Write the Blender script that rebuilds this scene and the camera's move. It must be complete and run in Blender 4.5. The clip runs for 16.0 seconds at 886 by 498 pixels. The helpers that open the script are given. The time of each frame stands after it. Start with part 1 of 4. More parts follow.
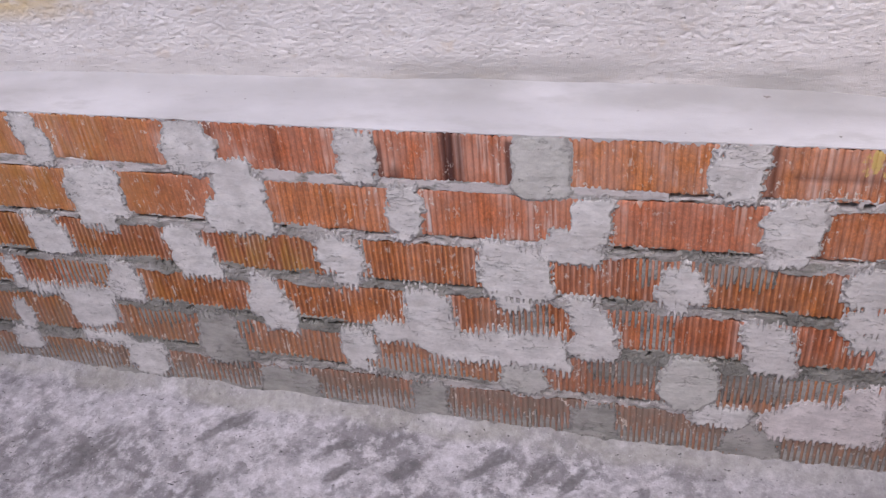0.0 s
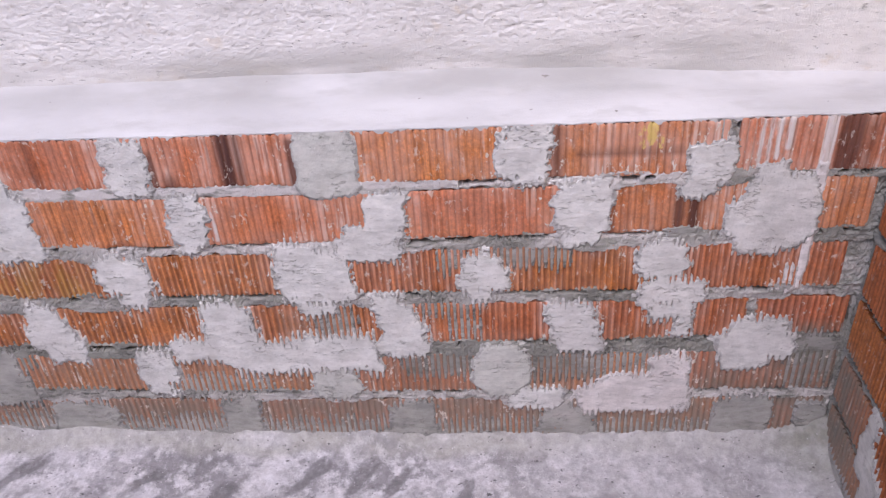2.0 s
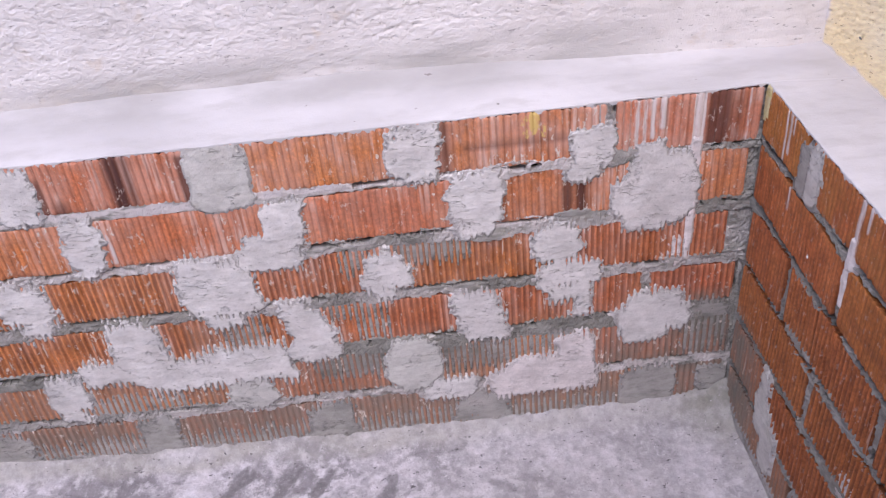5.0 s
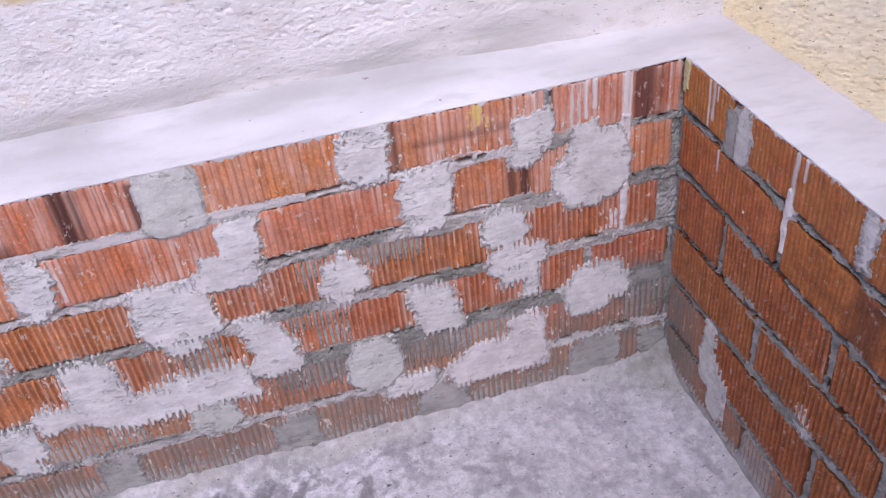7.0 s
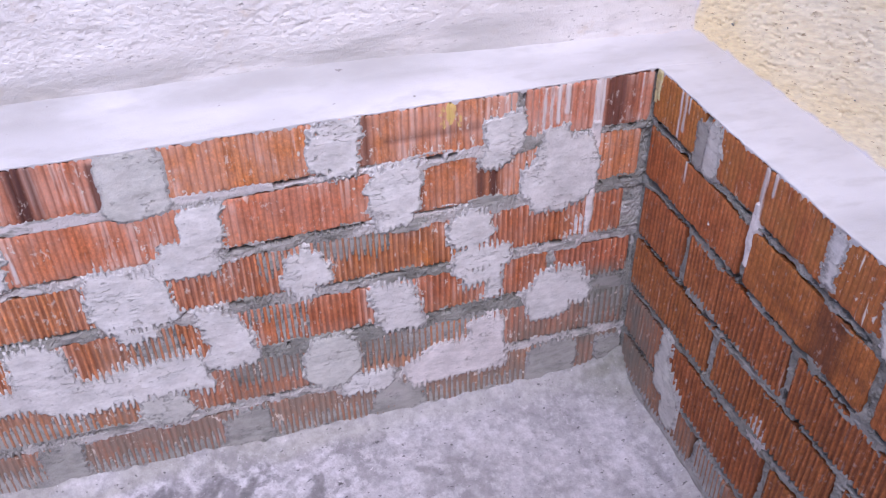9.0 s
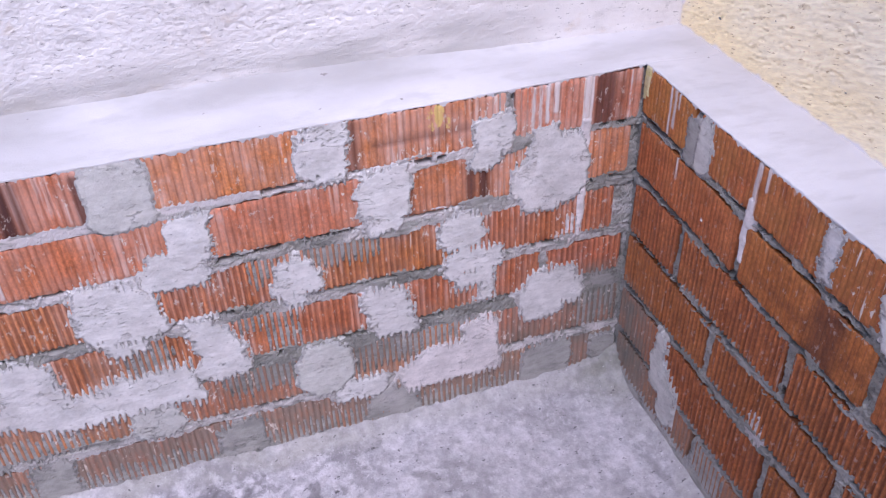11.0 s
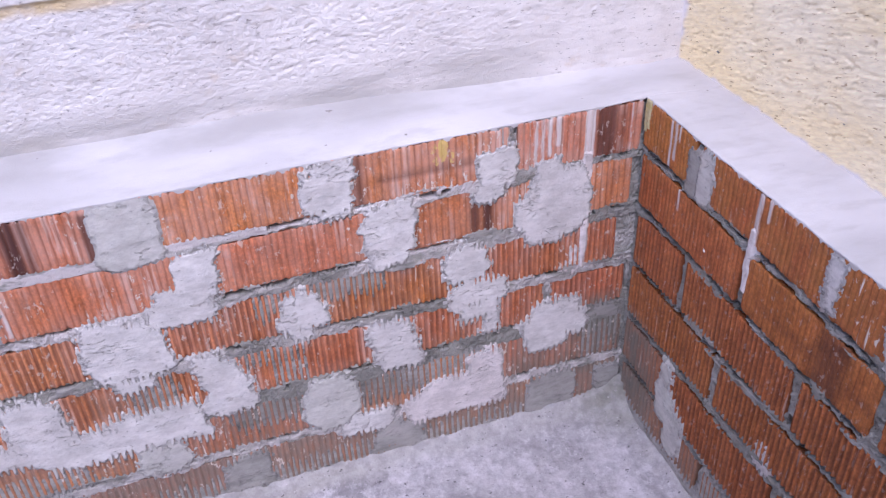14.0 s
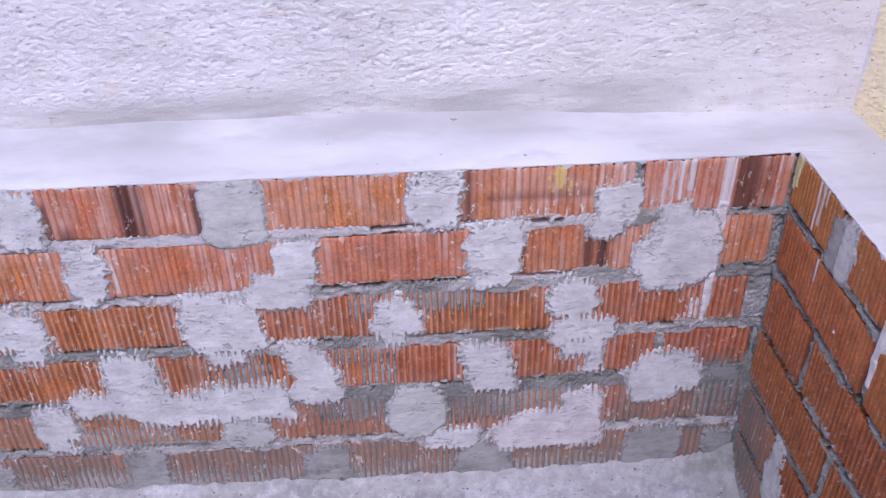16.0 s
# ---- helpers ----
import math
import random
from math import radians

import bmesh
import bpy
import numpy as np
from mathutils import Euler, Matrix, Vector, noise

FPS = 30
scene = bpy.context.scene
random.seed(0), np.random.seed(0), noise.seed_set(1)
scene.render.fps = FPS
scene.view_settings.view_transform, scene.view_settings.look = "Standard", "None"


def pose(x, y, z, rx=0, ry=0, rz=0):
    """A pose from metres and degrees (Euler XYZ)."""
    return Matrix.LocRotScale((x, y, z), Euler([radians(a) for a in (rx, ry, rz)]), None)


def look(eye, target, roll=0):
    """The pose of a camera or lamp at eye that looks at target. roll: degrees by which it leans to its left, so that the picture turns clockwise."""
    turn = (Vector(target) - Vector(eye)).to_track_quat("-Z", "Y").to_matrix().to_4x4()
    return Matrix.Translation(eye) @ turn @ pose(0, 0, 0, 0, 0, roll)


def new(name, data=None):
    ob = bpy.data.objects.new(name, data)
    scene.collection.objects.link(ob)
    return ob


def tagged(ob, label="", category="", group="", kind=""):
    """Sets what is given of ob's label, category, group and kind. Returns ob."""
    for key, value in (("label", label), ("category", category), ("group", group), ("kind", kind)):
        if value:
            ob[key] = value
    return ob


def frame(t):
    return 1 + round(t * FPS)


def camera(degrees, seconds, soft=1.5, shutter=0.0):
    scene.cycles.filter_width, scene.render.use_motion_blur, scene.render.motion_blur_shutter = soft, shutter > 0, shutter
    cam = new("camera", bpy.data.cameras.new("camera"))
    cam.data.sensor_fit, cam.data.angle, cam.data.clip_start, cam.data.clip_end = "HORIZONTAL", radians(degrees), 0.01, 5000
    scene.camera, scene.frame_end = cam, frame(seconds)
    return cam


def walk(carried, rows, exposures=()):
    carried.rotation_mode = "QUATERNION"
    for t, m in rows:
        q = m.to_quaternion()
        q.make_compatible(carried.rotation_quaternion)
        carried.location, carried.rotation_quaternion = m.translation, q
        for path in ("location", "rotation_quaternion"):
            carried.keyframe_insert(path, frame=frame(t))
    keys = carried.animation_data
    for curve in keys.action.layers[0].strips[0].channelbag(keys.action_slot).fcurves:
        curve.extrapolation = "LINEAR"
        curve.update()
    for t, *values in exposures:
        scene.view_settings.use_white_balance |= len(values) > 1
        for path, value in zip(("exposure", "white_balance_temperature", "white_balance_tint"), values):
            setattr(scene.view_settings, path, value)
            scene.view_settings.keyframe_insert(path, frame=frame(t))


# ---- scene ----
cam = camera(53.2, 16.0, soft=1.3)
PATH = [
    (0, (-0.688, -1.291, 1.373), (-1.16, 0.297, 0.253), -5.6),
    (0.5, (-0.676, -1.265, 1.365), (-1.027, 0.346, 0.233), -4.9),
    (1, (-0.666, -1.231, 1.362), (-0.918, 0.389, 0.218), -5.2),
    (1.5, (-0.648, -1.222, 1.35), (-0.87, 0.4, 0.202), -5.5),
    (2, (-0.614, -1.22, 1.341), (-0.741, 0.405, 0.181), -4.2),
    (2.5, (-0.589, -1.217, 1.336), (-0.65, 0.399, 0.158), -3.8),
    (3, (-0.582, -1.222, 1.343), (-0.613, 0.389, 0.159), -4.1),
    (3.5, (-0.565, -1.221, 1.345), (-0.576, 0.39, 0.159), -5.1),
    (4, (-0.561, -1.227, 1.351), (-0.549, 0.381, 0.163), -5.6),
    (6.3, (-0.625, -1.256, 1.362), (-0.479, 0.361, 0.195), -6.7),
    (6.5, (-0.656, -1.253, 1.363), (-0.437, 0.348, 0.185), -6.6),
    (7, (-0.719, -1.256, 1.381), (-0.392, 0.313, 0.185), -6.6),
    (7.5, (-0.764, -1.251, 1.367), (-0.393, 0.306, 0.168), -5.2),
    (8, (-0.775, -1.238, 1.365), (-0.389, 0.317, 0.167), -3.2),
    (8.5, (-0.77, -1.237, 1.369), (-0.368, 0.313, 0.172), -2.1),
    (9, (-0.758, -1.238, 1.371), (-0.304, 0.297, 0.171), -1.1),
    (9.2, (-0.752, -1.233, 1.37), (-0.29, 0.297, 0.168), -1.2),
    (11.5, (-0.759, -1.218, 1.369), (-0.28, 0.306, 0.165), -2.1),
    (12, (-0.757, -1.234, 1.372), (-0.276, 0.294, 0.175), -2.1),
    (12.5, (-0.76, -1.244, 1.378), (-0.272, 0.295, 0.197), -2.4),
    (13, (-0.757, -1.24, 1.38), (-0.263, 0.311, 0.217), -2.7),
    (13.5, (-0.759, -1.233, 1.383), (-0.263, 0.328, 0.236), -2.6),
    (14, (-0.769, -1.221, 1.381), (-0.274, 0.339, 0.231), -2.6),
    (14.5, (-0.776, -1.209, 1.382), (-0.279, 0.35, 0.233), -2.5),
    (15, (-0.757, -1.191, 1.377), (-0.265, 0.369, 0.227), -1.8),
    (15.5, (-0.692, -1.174, 1.374), (-0.337, 0.419, 0.219), -0.6),
    (16, (-0.627, -1.182, 1.375), (-0.535, 0.458, 0.235), -1.3),
]
walk(cam, [(t, look(eye, target, roll)) for t, eye, target, roll in PATH],
     [(0.0, 0.51, 6340, 17), (1.0, 0.58, 6300, 17), (2.5, 0.91, 6240, 19), (4.0, 0.88, 6240, 20), (7.0, 0.92, 5950, 22), (9.0, 0.97, 5780, 23), (12.5, 0.96, 5700, 23), (14.5, 0.94, 5680, 24), (16.0, 0.85, 5550, 24)])

# ---- light: open shade under a bright sky ----
SUN_EL, SUN_AZ = 55.0, 197.0
world = bpy.data.worlds.new("sky")
scene.world = world
world.use_nodes = True
wn = world.node_tree
sky = wn.nodes.new("ShaderNodeTexSky")
sky.sky_type = "NISHITA"
sky.sun_disc = False
sky.sun_elevation = radians(SUN_EL)
sky.sun_rotation = radians(SUN_AZ)
wn.nodes["Background"].inputs[1].default_value = 0.15
wn.links.new(sky.outputs[0], wn.nodes["Background"].inputs[0])
sun_data = bpy.data.lights.new("sun", "SUN")
sun_data.energy, sun_data.angle, sun_data.color = 1.6, radians(40), (1.0, 0.96, 0.95)
sun = new("sun", sun_data)
sun.matrix_world = look((-0.7, -3.0, 4.7), (0, 0, 0))


# ---- numeric helpers ----
def lattice(seed):
    return np.random.RandomState(seed).rand(256, 256)


LATTICES = [lattice(s) for s in range(12)]


def vnoise(u, v, seed=0):
    """Smooth value noise in 0..1."""
    g = LATTICES[seed % 12]
    iu, iv = np.floor(u).astype(int), np.floor(v).astype(int)
    fu, fv = u - iu, v - iv
    fu, fv = fu * fu * (3 - 2 * fu), fv * fv * (3 - 2 * fv)
    a, b = g[iu % 256, iv % 256], g[(iu + 1) % 256, iv % 256]
    c, d = g[iu % 256, (iv + 1) % 256], g[(iu + 1) % 256, (iv + 1) % 256]
    return (a * (1 - fu) + b * fu) * (1 - fv) + (c * (1 - fu) + d * fu) * fv


def fbm(u, v, seed=0, octaves=4):
    total, amp, norm = 0.0, 1.0, 0.0
    for k in range(octaves):
        total = total + amp * vnoise(u * 2 ** k + 17.3 * k, v * 2 ** k + 9.1 * k, seed + k)
        norm += amp
        amp *= 0.5
    return total / norm


def smooth(a, b, x):
    t = np.clip((x - a) / (b - a), 0, 1)
    return t * t * (3 - 2 * t)


def lerp(a, b, t):
    return a + (b - a) * t


# ---- materials ----
class Mat:
    """A small wrapper that keeps the node code short."""

    def __init__(self, name, rough=0.85):
        self.m = bpy.data.materials.new(name)
        self.m.use_nodes = True
        self.t = self.m.node_tree
        self.b = self.t.nodes["Principled BSDF"]
        self.b.inputs["Roughness"].default_value = rough
        self.b.inputs["Specular IOR Level"].default_value = 0.3
        self.pos = self.t.nodes.new("ShaderNodeNewGeometry").outputs["Position"]

    def put(self, sock, value):
        if hasattr(value, "is_output"):
            self.t.links.new(value, sock)
        elif isinstance(value, tuple):
            sock.default_value = (*value, 1)
        else:
            sock.default_value = value

    def noise(self, scale, stretch=(1, 1, 1), detail=4, rough=0.55, shift=0.0, turn=0.0):
        source = self.pos
        if turn:
            tilt = self.t.nodes.new("ShaderNodeMapping")
            tilt.inputs["Rotation"].default_value = (radians(turn), 0, 0)
            self.t.links.new(self.pos, tilt.inputs["Vector"])
            source = tilt.outputs[0]
        mp = self.t.nodes.new("ShaderNodeMapping")
        mp.inputs["Scale"].default_value = stretch
        mp.inputs["Location"].default_value = (shift, shift * 1.7, shift * 0.6)
        self.t.links.new(source, mp.inputs["Vector"])
        n = self.t.nodes.new("ShaderNodeTexNoise")
        n.inputs["Scale"].default_value = scale
        n.inputs["Detail"].default_value = detail
        n.inputs["Roughness"].default_value = rough
        self.t.links.new(mp.outputs[0], n.inputs["Vector"])
        return n.outputs["Fac"]

    def cells(self, scale, bend, shift=0.0):
        """A random number for each of many crooked cells."""
        n = self.t.nodes.new("ShaderNodeTexNoise")
        n.inputs["Scale"].default_value, n.inputs["Detail"].default_value = scale * 1.6, 5
        self.t.links.new(self.pos, n.inputs["Vector"])
        bent = self.t.nodes.new("ShaderNodeVectorMath")
        bent.operation = "MULTIPLY_ADD"
        self.t.links.new(n.outputs["Color"], bent.inputs[0])
        bent.inputs[1].default_value = (bend, bend, bend)
        self.t.links.new(self.pos, bent.inputs[2])
        v = self.t.nodes.new("ShaderNodeTexVoronoi")
        v.inputs["Scale"].default_value = scale
        self.t.links.new(bent.outputs[0], v.inputs["Vector"])
        grey = self.t.nodes.new("ShaderNodeRGBToBW")
        self.t.links.new(v.outputs["Color"], grey.inputs[0])
        return grey.outputs[0]

    def step(self, value, lo, hi, to_lo=0.0, to_hi=1.0):
        r = self.t.nodes.new("ShaderNodeMapRange")
        r.interpolation_type = "SMOOTHSTEP"
        self.put(r.inputs["Value"], value)
        for key, v in (("From Min", lo), ("From Max", hi), ("To Min", to_lo), ("To Max", to_hi)):
            r.inputs[key].default_value = v
        return r.outputs[0]

    def math(self, op, a, b):
        n = self.t.nodes.new("ShaderNodeMath")
        n.operation = op
        self.put(n.inputs[0], a)
        self.put(n.inputs[1], b)
        return n.outputs[0]

    def mix(self, fac, a, b, blend="MIX"):
        n = self.t.nodes.new("ShaderNodeMix")
        n.data_type, n.blend_type = "RGBA", blend
        self.put(n.inputs[0], fac)
        self.put(n.inputs[6], a)
        self.put(n.inputs[7], b)
        return n.outputs[2]

    def attr(self, name):
        n = self.t.nodes.new("ShaderNodeAttribute")
        n.attribute_name = name
        return n.outputs["Fac"]

    def rand(self):
        return self.t.nodes.new("ShaderNodeObjectInfo").outputs["Random"]

    def finish(self, colour, height=None, strength=0.4, distance=0.002):
        self.put(self.b.inputs["Base Color"], colour)
        if height is not None:
            bump = self.t.nodes.new("ShaderNodeBump")
            bump.inputs["Strength"].default_value = strength
            bump.inputs["Distance"].default_value = distance
            self.t.links.new(height, bump.inputs["Height"])
            self.t.links.new(bump.outputs[0], self.b.inputs["Normal"])
        return self.m


def brick_material():
    k = Mat("fired_clay", 0.72)
    r = k.rand()
    base = k.mix(k.step(r, 0.1, 0.5), (0.66, 0.232, 0.068), (0.59, 0.168, 0.070))
    base = k.mix(k.step(r, 0.6, 1.0), base, (0.565, 0.195, 0.050))
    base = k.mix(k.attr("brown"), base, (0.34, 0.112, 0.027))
    streak = k.noise(60, (1, 1, 0.10), 3)
    base = k.mix(k.step(streak, 0.35, 0.75, 0.0, 0.32), base, (0.28, 0.062, 0.018))
    blotch = k.noise(9, (1, 1, 0.7), 3, shift=3)
    base = k.mix(k.step(blotch, 0.45, 0.8, 0.0, 0.5), base, (0.58, 0.22, 0.075))
    base = k.mix(1.0, base, k.step(k.noise(330, (1, 1, 0.03), 2, shift=23), 0.30, 0.70, 0.84, 1.12), "MULTIPLY")
    base = k.mix(1.0, base, k.step(k.noise(45, (1, 1, 0.8), 6, 0.7, shift=25), 0.30, 0.70, 0.72, 1.18), "MULTIPLY")
    base = k.mix(k.step(k.noise(24, (1, 1, 0.5), 5, 0.65, shift=27), 0.58, 0.70, 0, 0.35), base, (0.20, 0.052, 0.022))
    base = k.mix(1.0, base, k.step(k.noise(210, (1, 1, 0.8), 4, 0.65, shift=33), 0.34, 0.66, 0.76, 1.16), "MULTIPLY")
    ochre = k.math("MULTIPLY", k.attr("ochre"), k.step(k.noise(25, (1, 1, 0.4), shift=8), 0.3, 0.6))
    base = k.mix(ochre, base, (0.52, 0.26, 0.06))
    # cement wash that settled on the face
    film = k.math("MULTIPLY", k.attr("film"), k.step(k.noise(20, (1, 1, 0.5), 4, shift=15), 0.25, 0.7))
    base = k.mix(film, base, (0.66, 0.38, 0.30))
    crest = k.math("MULTIPLY", k.step(k.noise(105, (1, 1, 0.07), 3, 0.6, shift=31), 0.50, 0.60), k.step(k.noise(14, (1, 1, 1), 4, shift=32), 0.42, 0.60))
    base = k.mix(k.math("MULTIPLY", crest, k.math("MULTIPLY", k.attr("film"), 0.85)), base, (0.74, 0.54, 0.47))
    dark = k.math("MULTIPLY", k.attr("dark"), k.step(k.noise(80, (1, 1, 0.12), shift=1), 0.15, 0.45, 0.75, 1.0))
    base = k.mix(dark, base, (0.058, 0.020, 0.020))
    # rib grooves painted darker for shade; grey cement where haze is high
    groove_tone = k.mix(k.attr("haze"), (0.15, 0.036, 0.014), (0.35, 0.328, 0.295))
    base = k.mix(k.math("MULTIPLY", k.attr("groove"), k.step(k.noise(40, (1, 1, 0.3), 3, shift=17), 0.2, 0.6, 0.10, 0.60)), base, groove_tone)
    wash = k.math("MULTIPLY", k.attr("haze"), k.step(k.noise(30, (1, 1, 0.5), 5, shift=5), 0.25, 0.65, 0.40, 1.0))
    base = k.mix(wash, base, (0.28, 0.205, 0.165))
    grime = k.math("MULTIPLY", k.attr("grime"), k.step(k.noise(22, (1, 1, 0.6), 5, shift=7), 0.25, 0.6))
    base = k.mix(grime, base, (0.17, 0.158, 0.134))
    fleck = k.math("MAXIMUM", k.step(k.noise(95, (1, 1, 0.6), 5, 0.70, shift=11), 0.588, 0.622), k.step(k.noise(140, (1, 1, 0.09), 2, shift=13), 0.66, 0.72))
    zone = k.step(k.noise(26, (1, 1, 0.8), 4, 0.6, shift=2), 0.42, 0.56)
    lime = k.math("MULTIPLY", k.math("MULTIPLY", fleck, zone), k.attr("lime"))
    base = k.mix(lime, base, (0.72, 0.62, 0.55))
    base = k.mix(k.step(k.math("ADD", k.attr("yellow"), k.math("MULTIPLY", k.noise(110, (1, 1, 0.5), 4, 0.65, shift=19), 0.9)), 0.86, 0.98), base, (0.66, 0.47, 0.17))
    run = k.step(k.math("MULTIPLY", k.attr("paint"), k.math("ADD", 0.25, k.math("MULTIPLY", k.noise(150, (1, 1, 0.14), 4, 0.65, shift=21), 1.5))), 0.50, 1.0, 0.0, 0.9)
    base = k.mix(run, base, (0.68, 0.62, 0.605))
    lime = k.math("MAXIMUM", lime, run)
    h = k.math("ADD", k.noise(320, (1, 1, 0.5), 4), k.math("MULTIPLY", lime, 0.8))
    return k.finish(base, h, 0.65, 0.002)


def mortar_material(name, light, shade, dark, grain=300, relief=0.0014, lay=1.3):
    k = Mat(name, 0.92)
    r = k.rand()
    base = k.mix(k.step(k.noise(16, (1, 1, 1), 5, shift=2), 0.3, 0.7), shade, light)
    base = k.mix(k.step(r, 0.0, 1.0, 0.0, 0.22), base, shade)
    base = k.mix(k.step(k.noise(60, (0.6, 0.6, 1.6), 5, shift=6), 0.56, 0.78, 0, 0.35), base, dark)
    base = k.mix(1.0, base, k.step(k.noise(38, (0.7, 0.7, 1.4), 8, 0.74, shift=16), 0.32, 0.68, 0.78, 1.12), "MULTIPLY")
    pits = k.step(k.noise(210, (0.5, 0.5, 1.5), 2, shift=4), 0.68, 0.74)
    drag = k.noise(55, (0.45, 0.45, 1.7), 5, 0.65, shift=21)
    tear = k.math("MULTIPLY", k.step(k.math("ABSOLUTE", k.math("SUBTRACT", drag, 0.5), 0.0), 0.012, 0.0), k.step(k.noise(24, (1, 1, 1), 3, shift=22), 0.52, 0.62))
    pits = k.math("MAXIMUM", pits, tear)
    # ragged dark specks at patch edges: gaps and small shadows painted in
    rim = k.math("MULTIPLY", k.attr("rim"), k.step(k.noise(130, (1, 1, 1), 4, 0.65, shift=24), 0.37, 0.48))
    pits = k.math("MAXIMUM", pits, rim)
    base = k.mix(k.math("MULTIPLY", pits, 0.75), base, dark)
    base = k.mix(k.math("MULTIPLY", k.attr("rim"), k.step(k.noise(75, (1, 1, 1), 4, 0.65, shift=34), 0.58, 0.64, 0, 0.9)), base, (0.07, 0.066, 0.062))
    base = k.mix(k.math("MULTIPLY", k.attr("pale"), k.step(k.noise(45, (0.5, 0.5, 1.4), 4, shift=9), 0.3, 0.55)), base, (0.62, 0.575, 0.57))
    h = k.math("SUBTRACT", k.math("ADD", k.noise(grain, (1, 1, 1), 5, 0.65), k.math("MULTIPLY", k.noise(140, (1 / lay, 1 / lay, lay), 5, 0.65, shift=5), 0.7)), k.math("MULTIPLY", pits, 1.5))
    return k.finish(base, h, 0.9, relief)


def plaster_material():
    k = Mat("grey_render", 0.93)
    base = k.mix(k.step(k.noise(7, (0.7, 1, 1.4), 5), 0.3, 0.7), (0.69, 0.652, 0.640), (0.79, 0.755, 0.746))
    base = k.mix(k.step(k.noise(40, (0.6, 1, 1.6), 5, shift=3), 0.5, 0.75, 0, 0.45), base, (0.44, 0.41, 0.395))
    base = k.mix(k.step(k.noise(18, (0.8, 1, 1.2), 4, shift=6), 0.60, 0.72, 0, 0.4), base, (0.62, 0.50, 0.38))
    nick = k.step(k.noise(120, (0.55, 1, 1.7), 4, 0.6, shift=12), 0.62, 0.69)
    base = k.mix(k.math("MULTIPLY", nick, 0.75), base, (0.24, 0.222, 0.212))
    # greyer band low on the wall, just above the ledge
    base = k.mix(k.math("MULTIPLY", k.attr("grey_band"), k.step(k.noise(9, (0.5, 1, 2.2), 5, shift=8), 0.26, 0.58)), base, (0.47, 0.448, 0.435))
    base = k.mix(k.math("MULTIPLY", k.attr("ochre"), k.step(k.noise(14, (0.7, 1, 1.2), 4, shift=4), 0.35, 0.60)), base, (0.66, 0.50, 0.25))
    h = k.math("ADD", k.noise(140, (0.7, 1, 1.3), 5), k.noise(420, (1, 1, 1), 3))
    return k.finish(base, h, 0.65, 0.0026)


def yellow_material():
    k = Mat("yellow_render", 0.9)
    base = k.mix(k.step(k.noise(5, (1, 0.7, 1.3), 5), 0.3, 0.72), (0.96, 0.80, 0.49), (0.97, 0.87, 0.64))
    base = k.mix(k.step(k.noise(70, (1, 0.35, 2.0), 5, 0.6, shift=3, turn=18), 0.56, 0.74, 0, 0.45), base, (0.66, 0.50, 0.28))
    base = k.mix(1.0, base, k.step(k.noise(150, (1, 0.35, 1.6), 5, 0.65, shift=19, turn=18), 0.3, 0.7, 0.90, 1.10), "MULTIPLY")
    nick = k.step(k.noise(150, (1, 0.34, 1.6), 3, shift=11, turn=18), 0.645, 0.69)
    base = k.mix(k.math("MULTIPLY", nick, 0.75), base, (0.34, 0.21, 0.08))
    base = k.mix(k.step(k.noise(30, (1, 0.7, 1.3), 3, shift=7), 0.58, 0.75, 0, 0.4), base, (0.88, 0.78, 0.62))
    base = k.mix(k.attr("pale"), base, (0.80, 0.76, 0.76))
    h = k.math("ADD", k.noise(160, (1, 0.4, 1.8), 5, turn=18), k.noise(420, (1, 1, 1), 3))
    return k.finish(base, h, 0.35, 0.0012)


def ledge_material():
    k = Mat("white_skim_plaster", 0.85)
    base = k.mix(k.step(k.noise(6, (0.6, 1, 1), 5), 0.3, 0.7), (0.455, 0.437, 0.444), (0.57, 0.550, 0.563))
    base = k.mix(k.step(k.noise(28, (0.4, 1, 1), 5, shift=3), 0.48, 0.70, 0, 0.5), base, (0.40, 0.378, 0.374))
    # greyer towards the back of the ledge
    base = k.mix(k.math("MULTIPLY", k.attr("grey_band"), k.step(k.noise(8, (0.5, 1, 2), 5, shift=8), 0.26, 0.62)), base, (0.35, 0.332, 0.325))
    chip = k.step(k.noise(80, (0.6, 1, 1), 2, shift=9), 0.74, 0.77)
    base = k.mix(chip, base, (0.25, 0.23, 0.22))
    h = k.math("SUBTRACT", k.math("ADD", k.noise(40, (0.35, 1, 1), 4), k.math("MULTIPLY", k.noise(300, (1, 1, 1), 3), 0.4)), chip)
    return k.finish(base, h, 0.5, 0.0024)


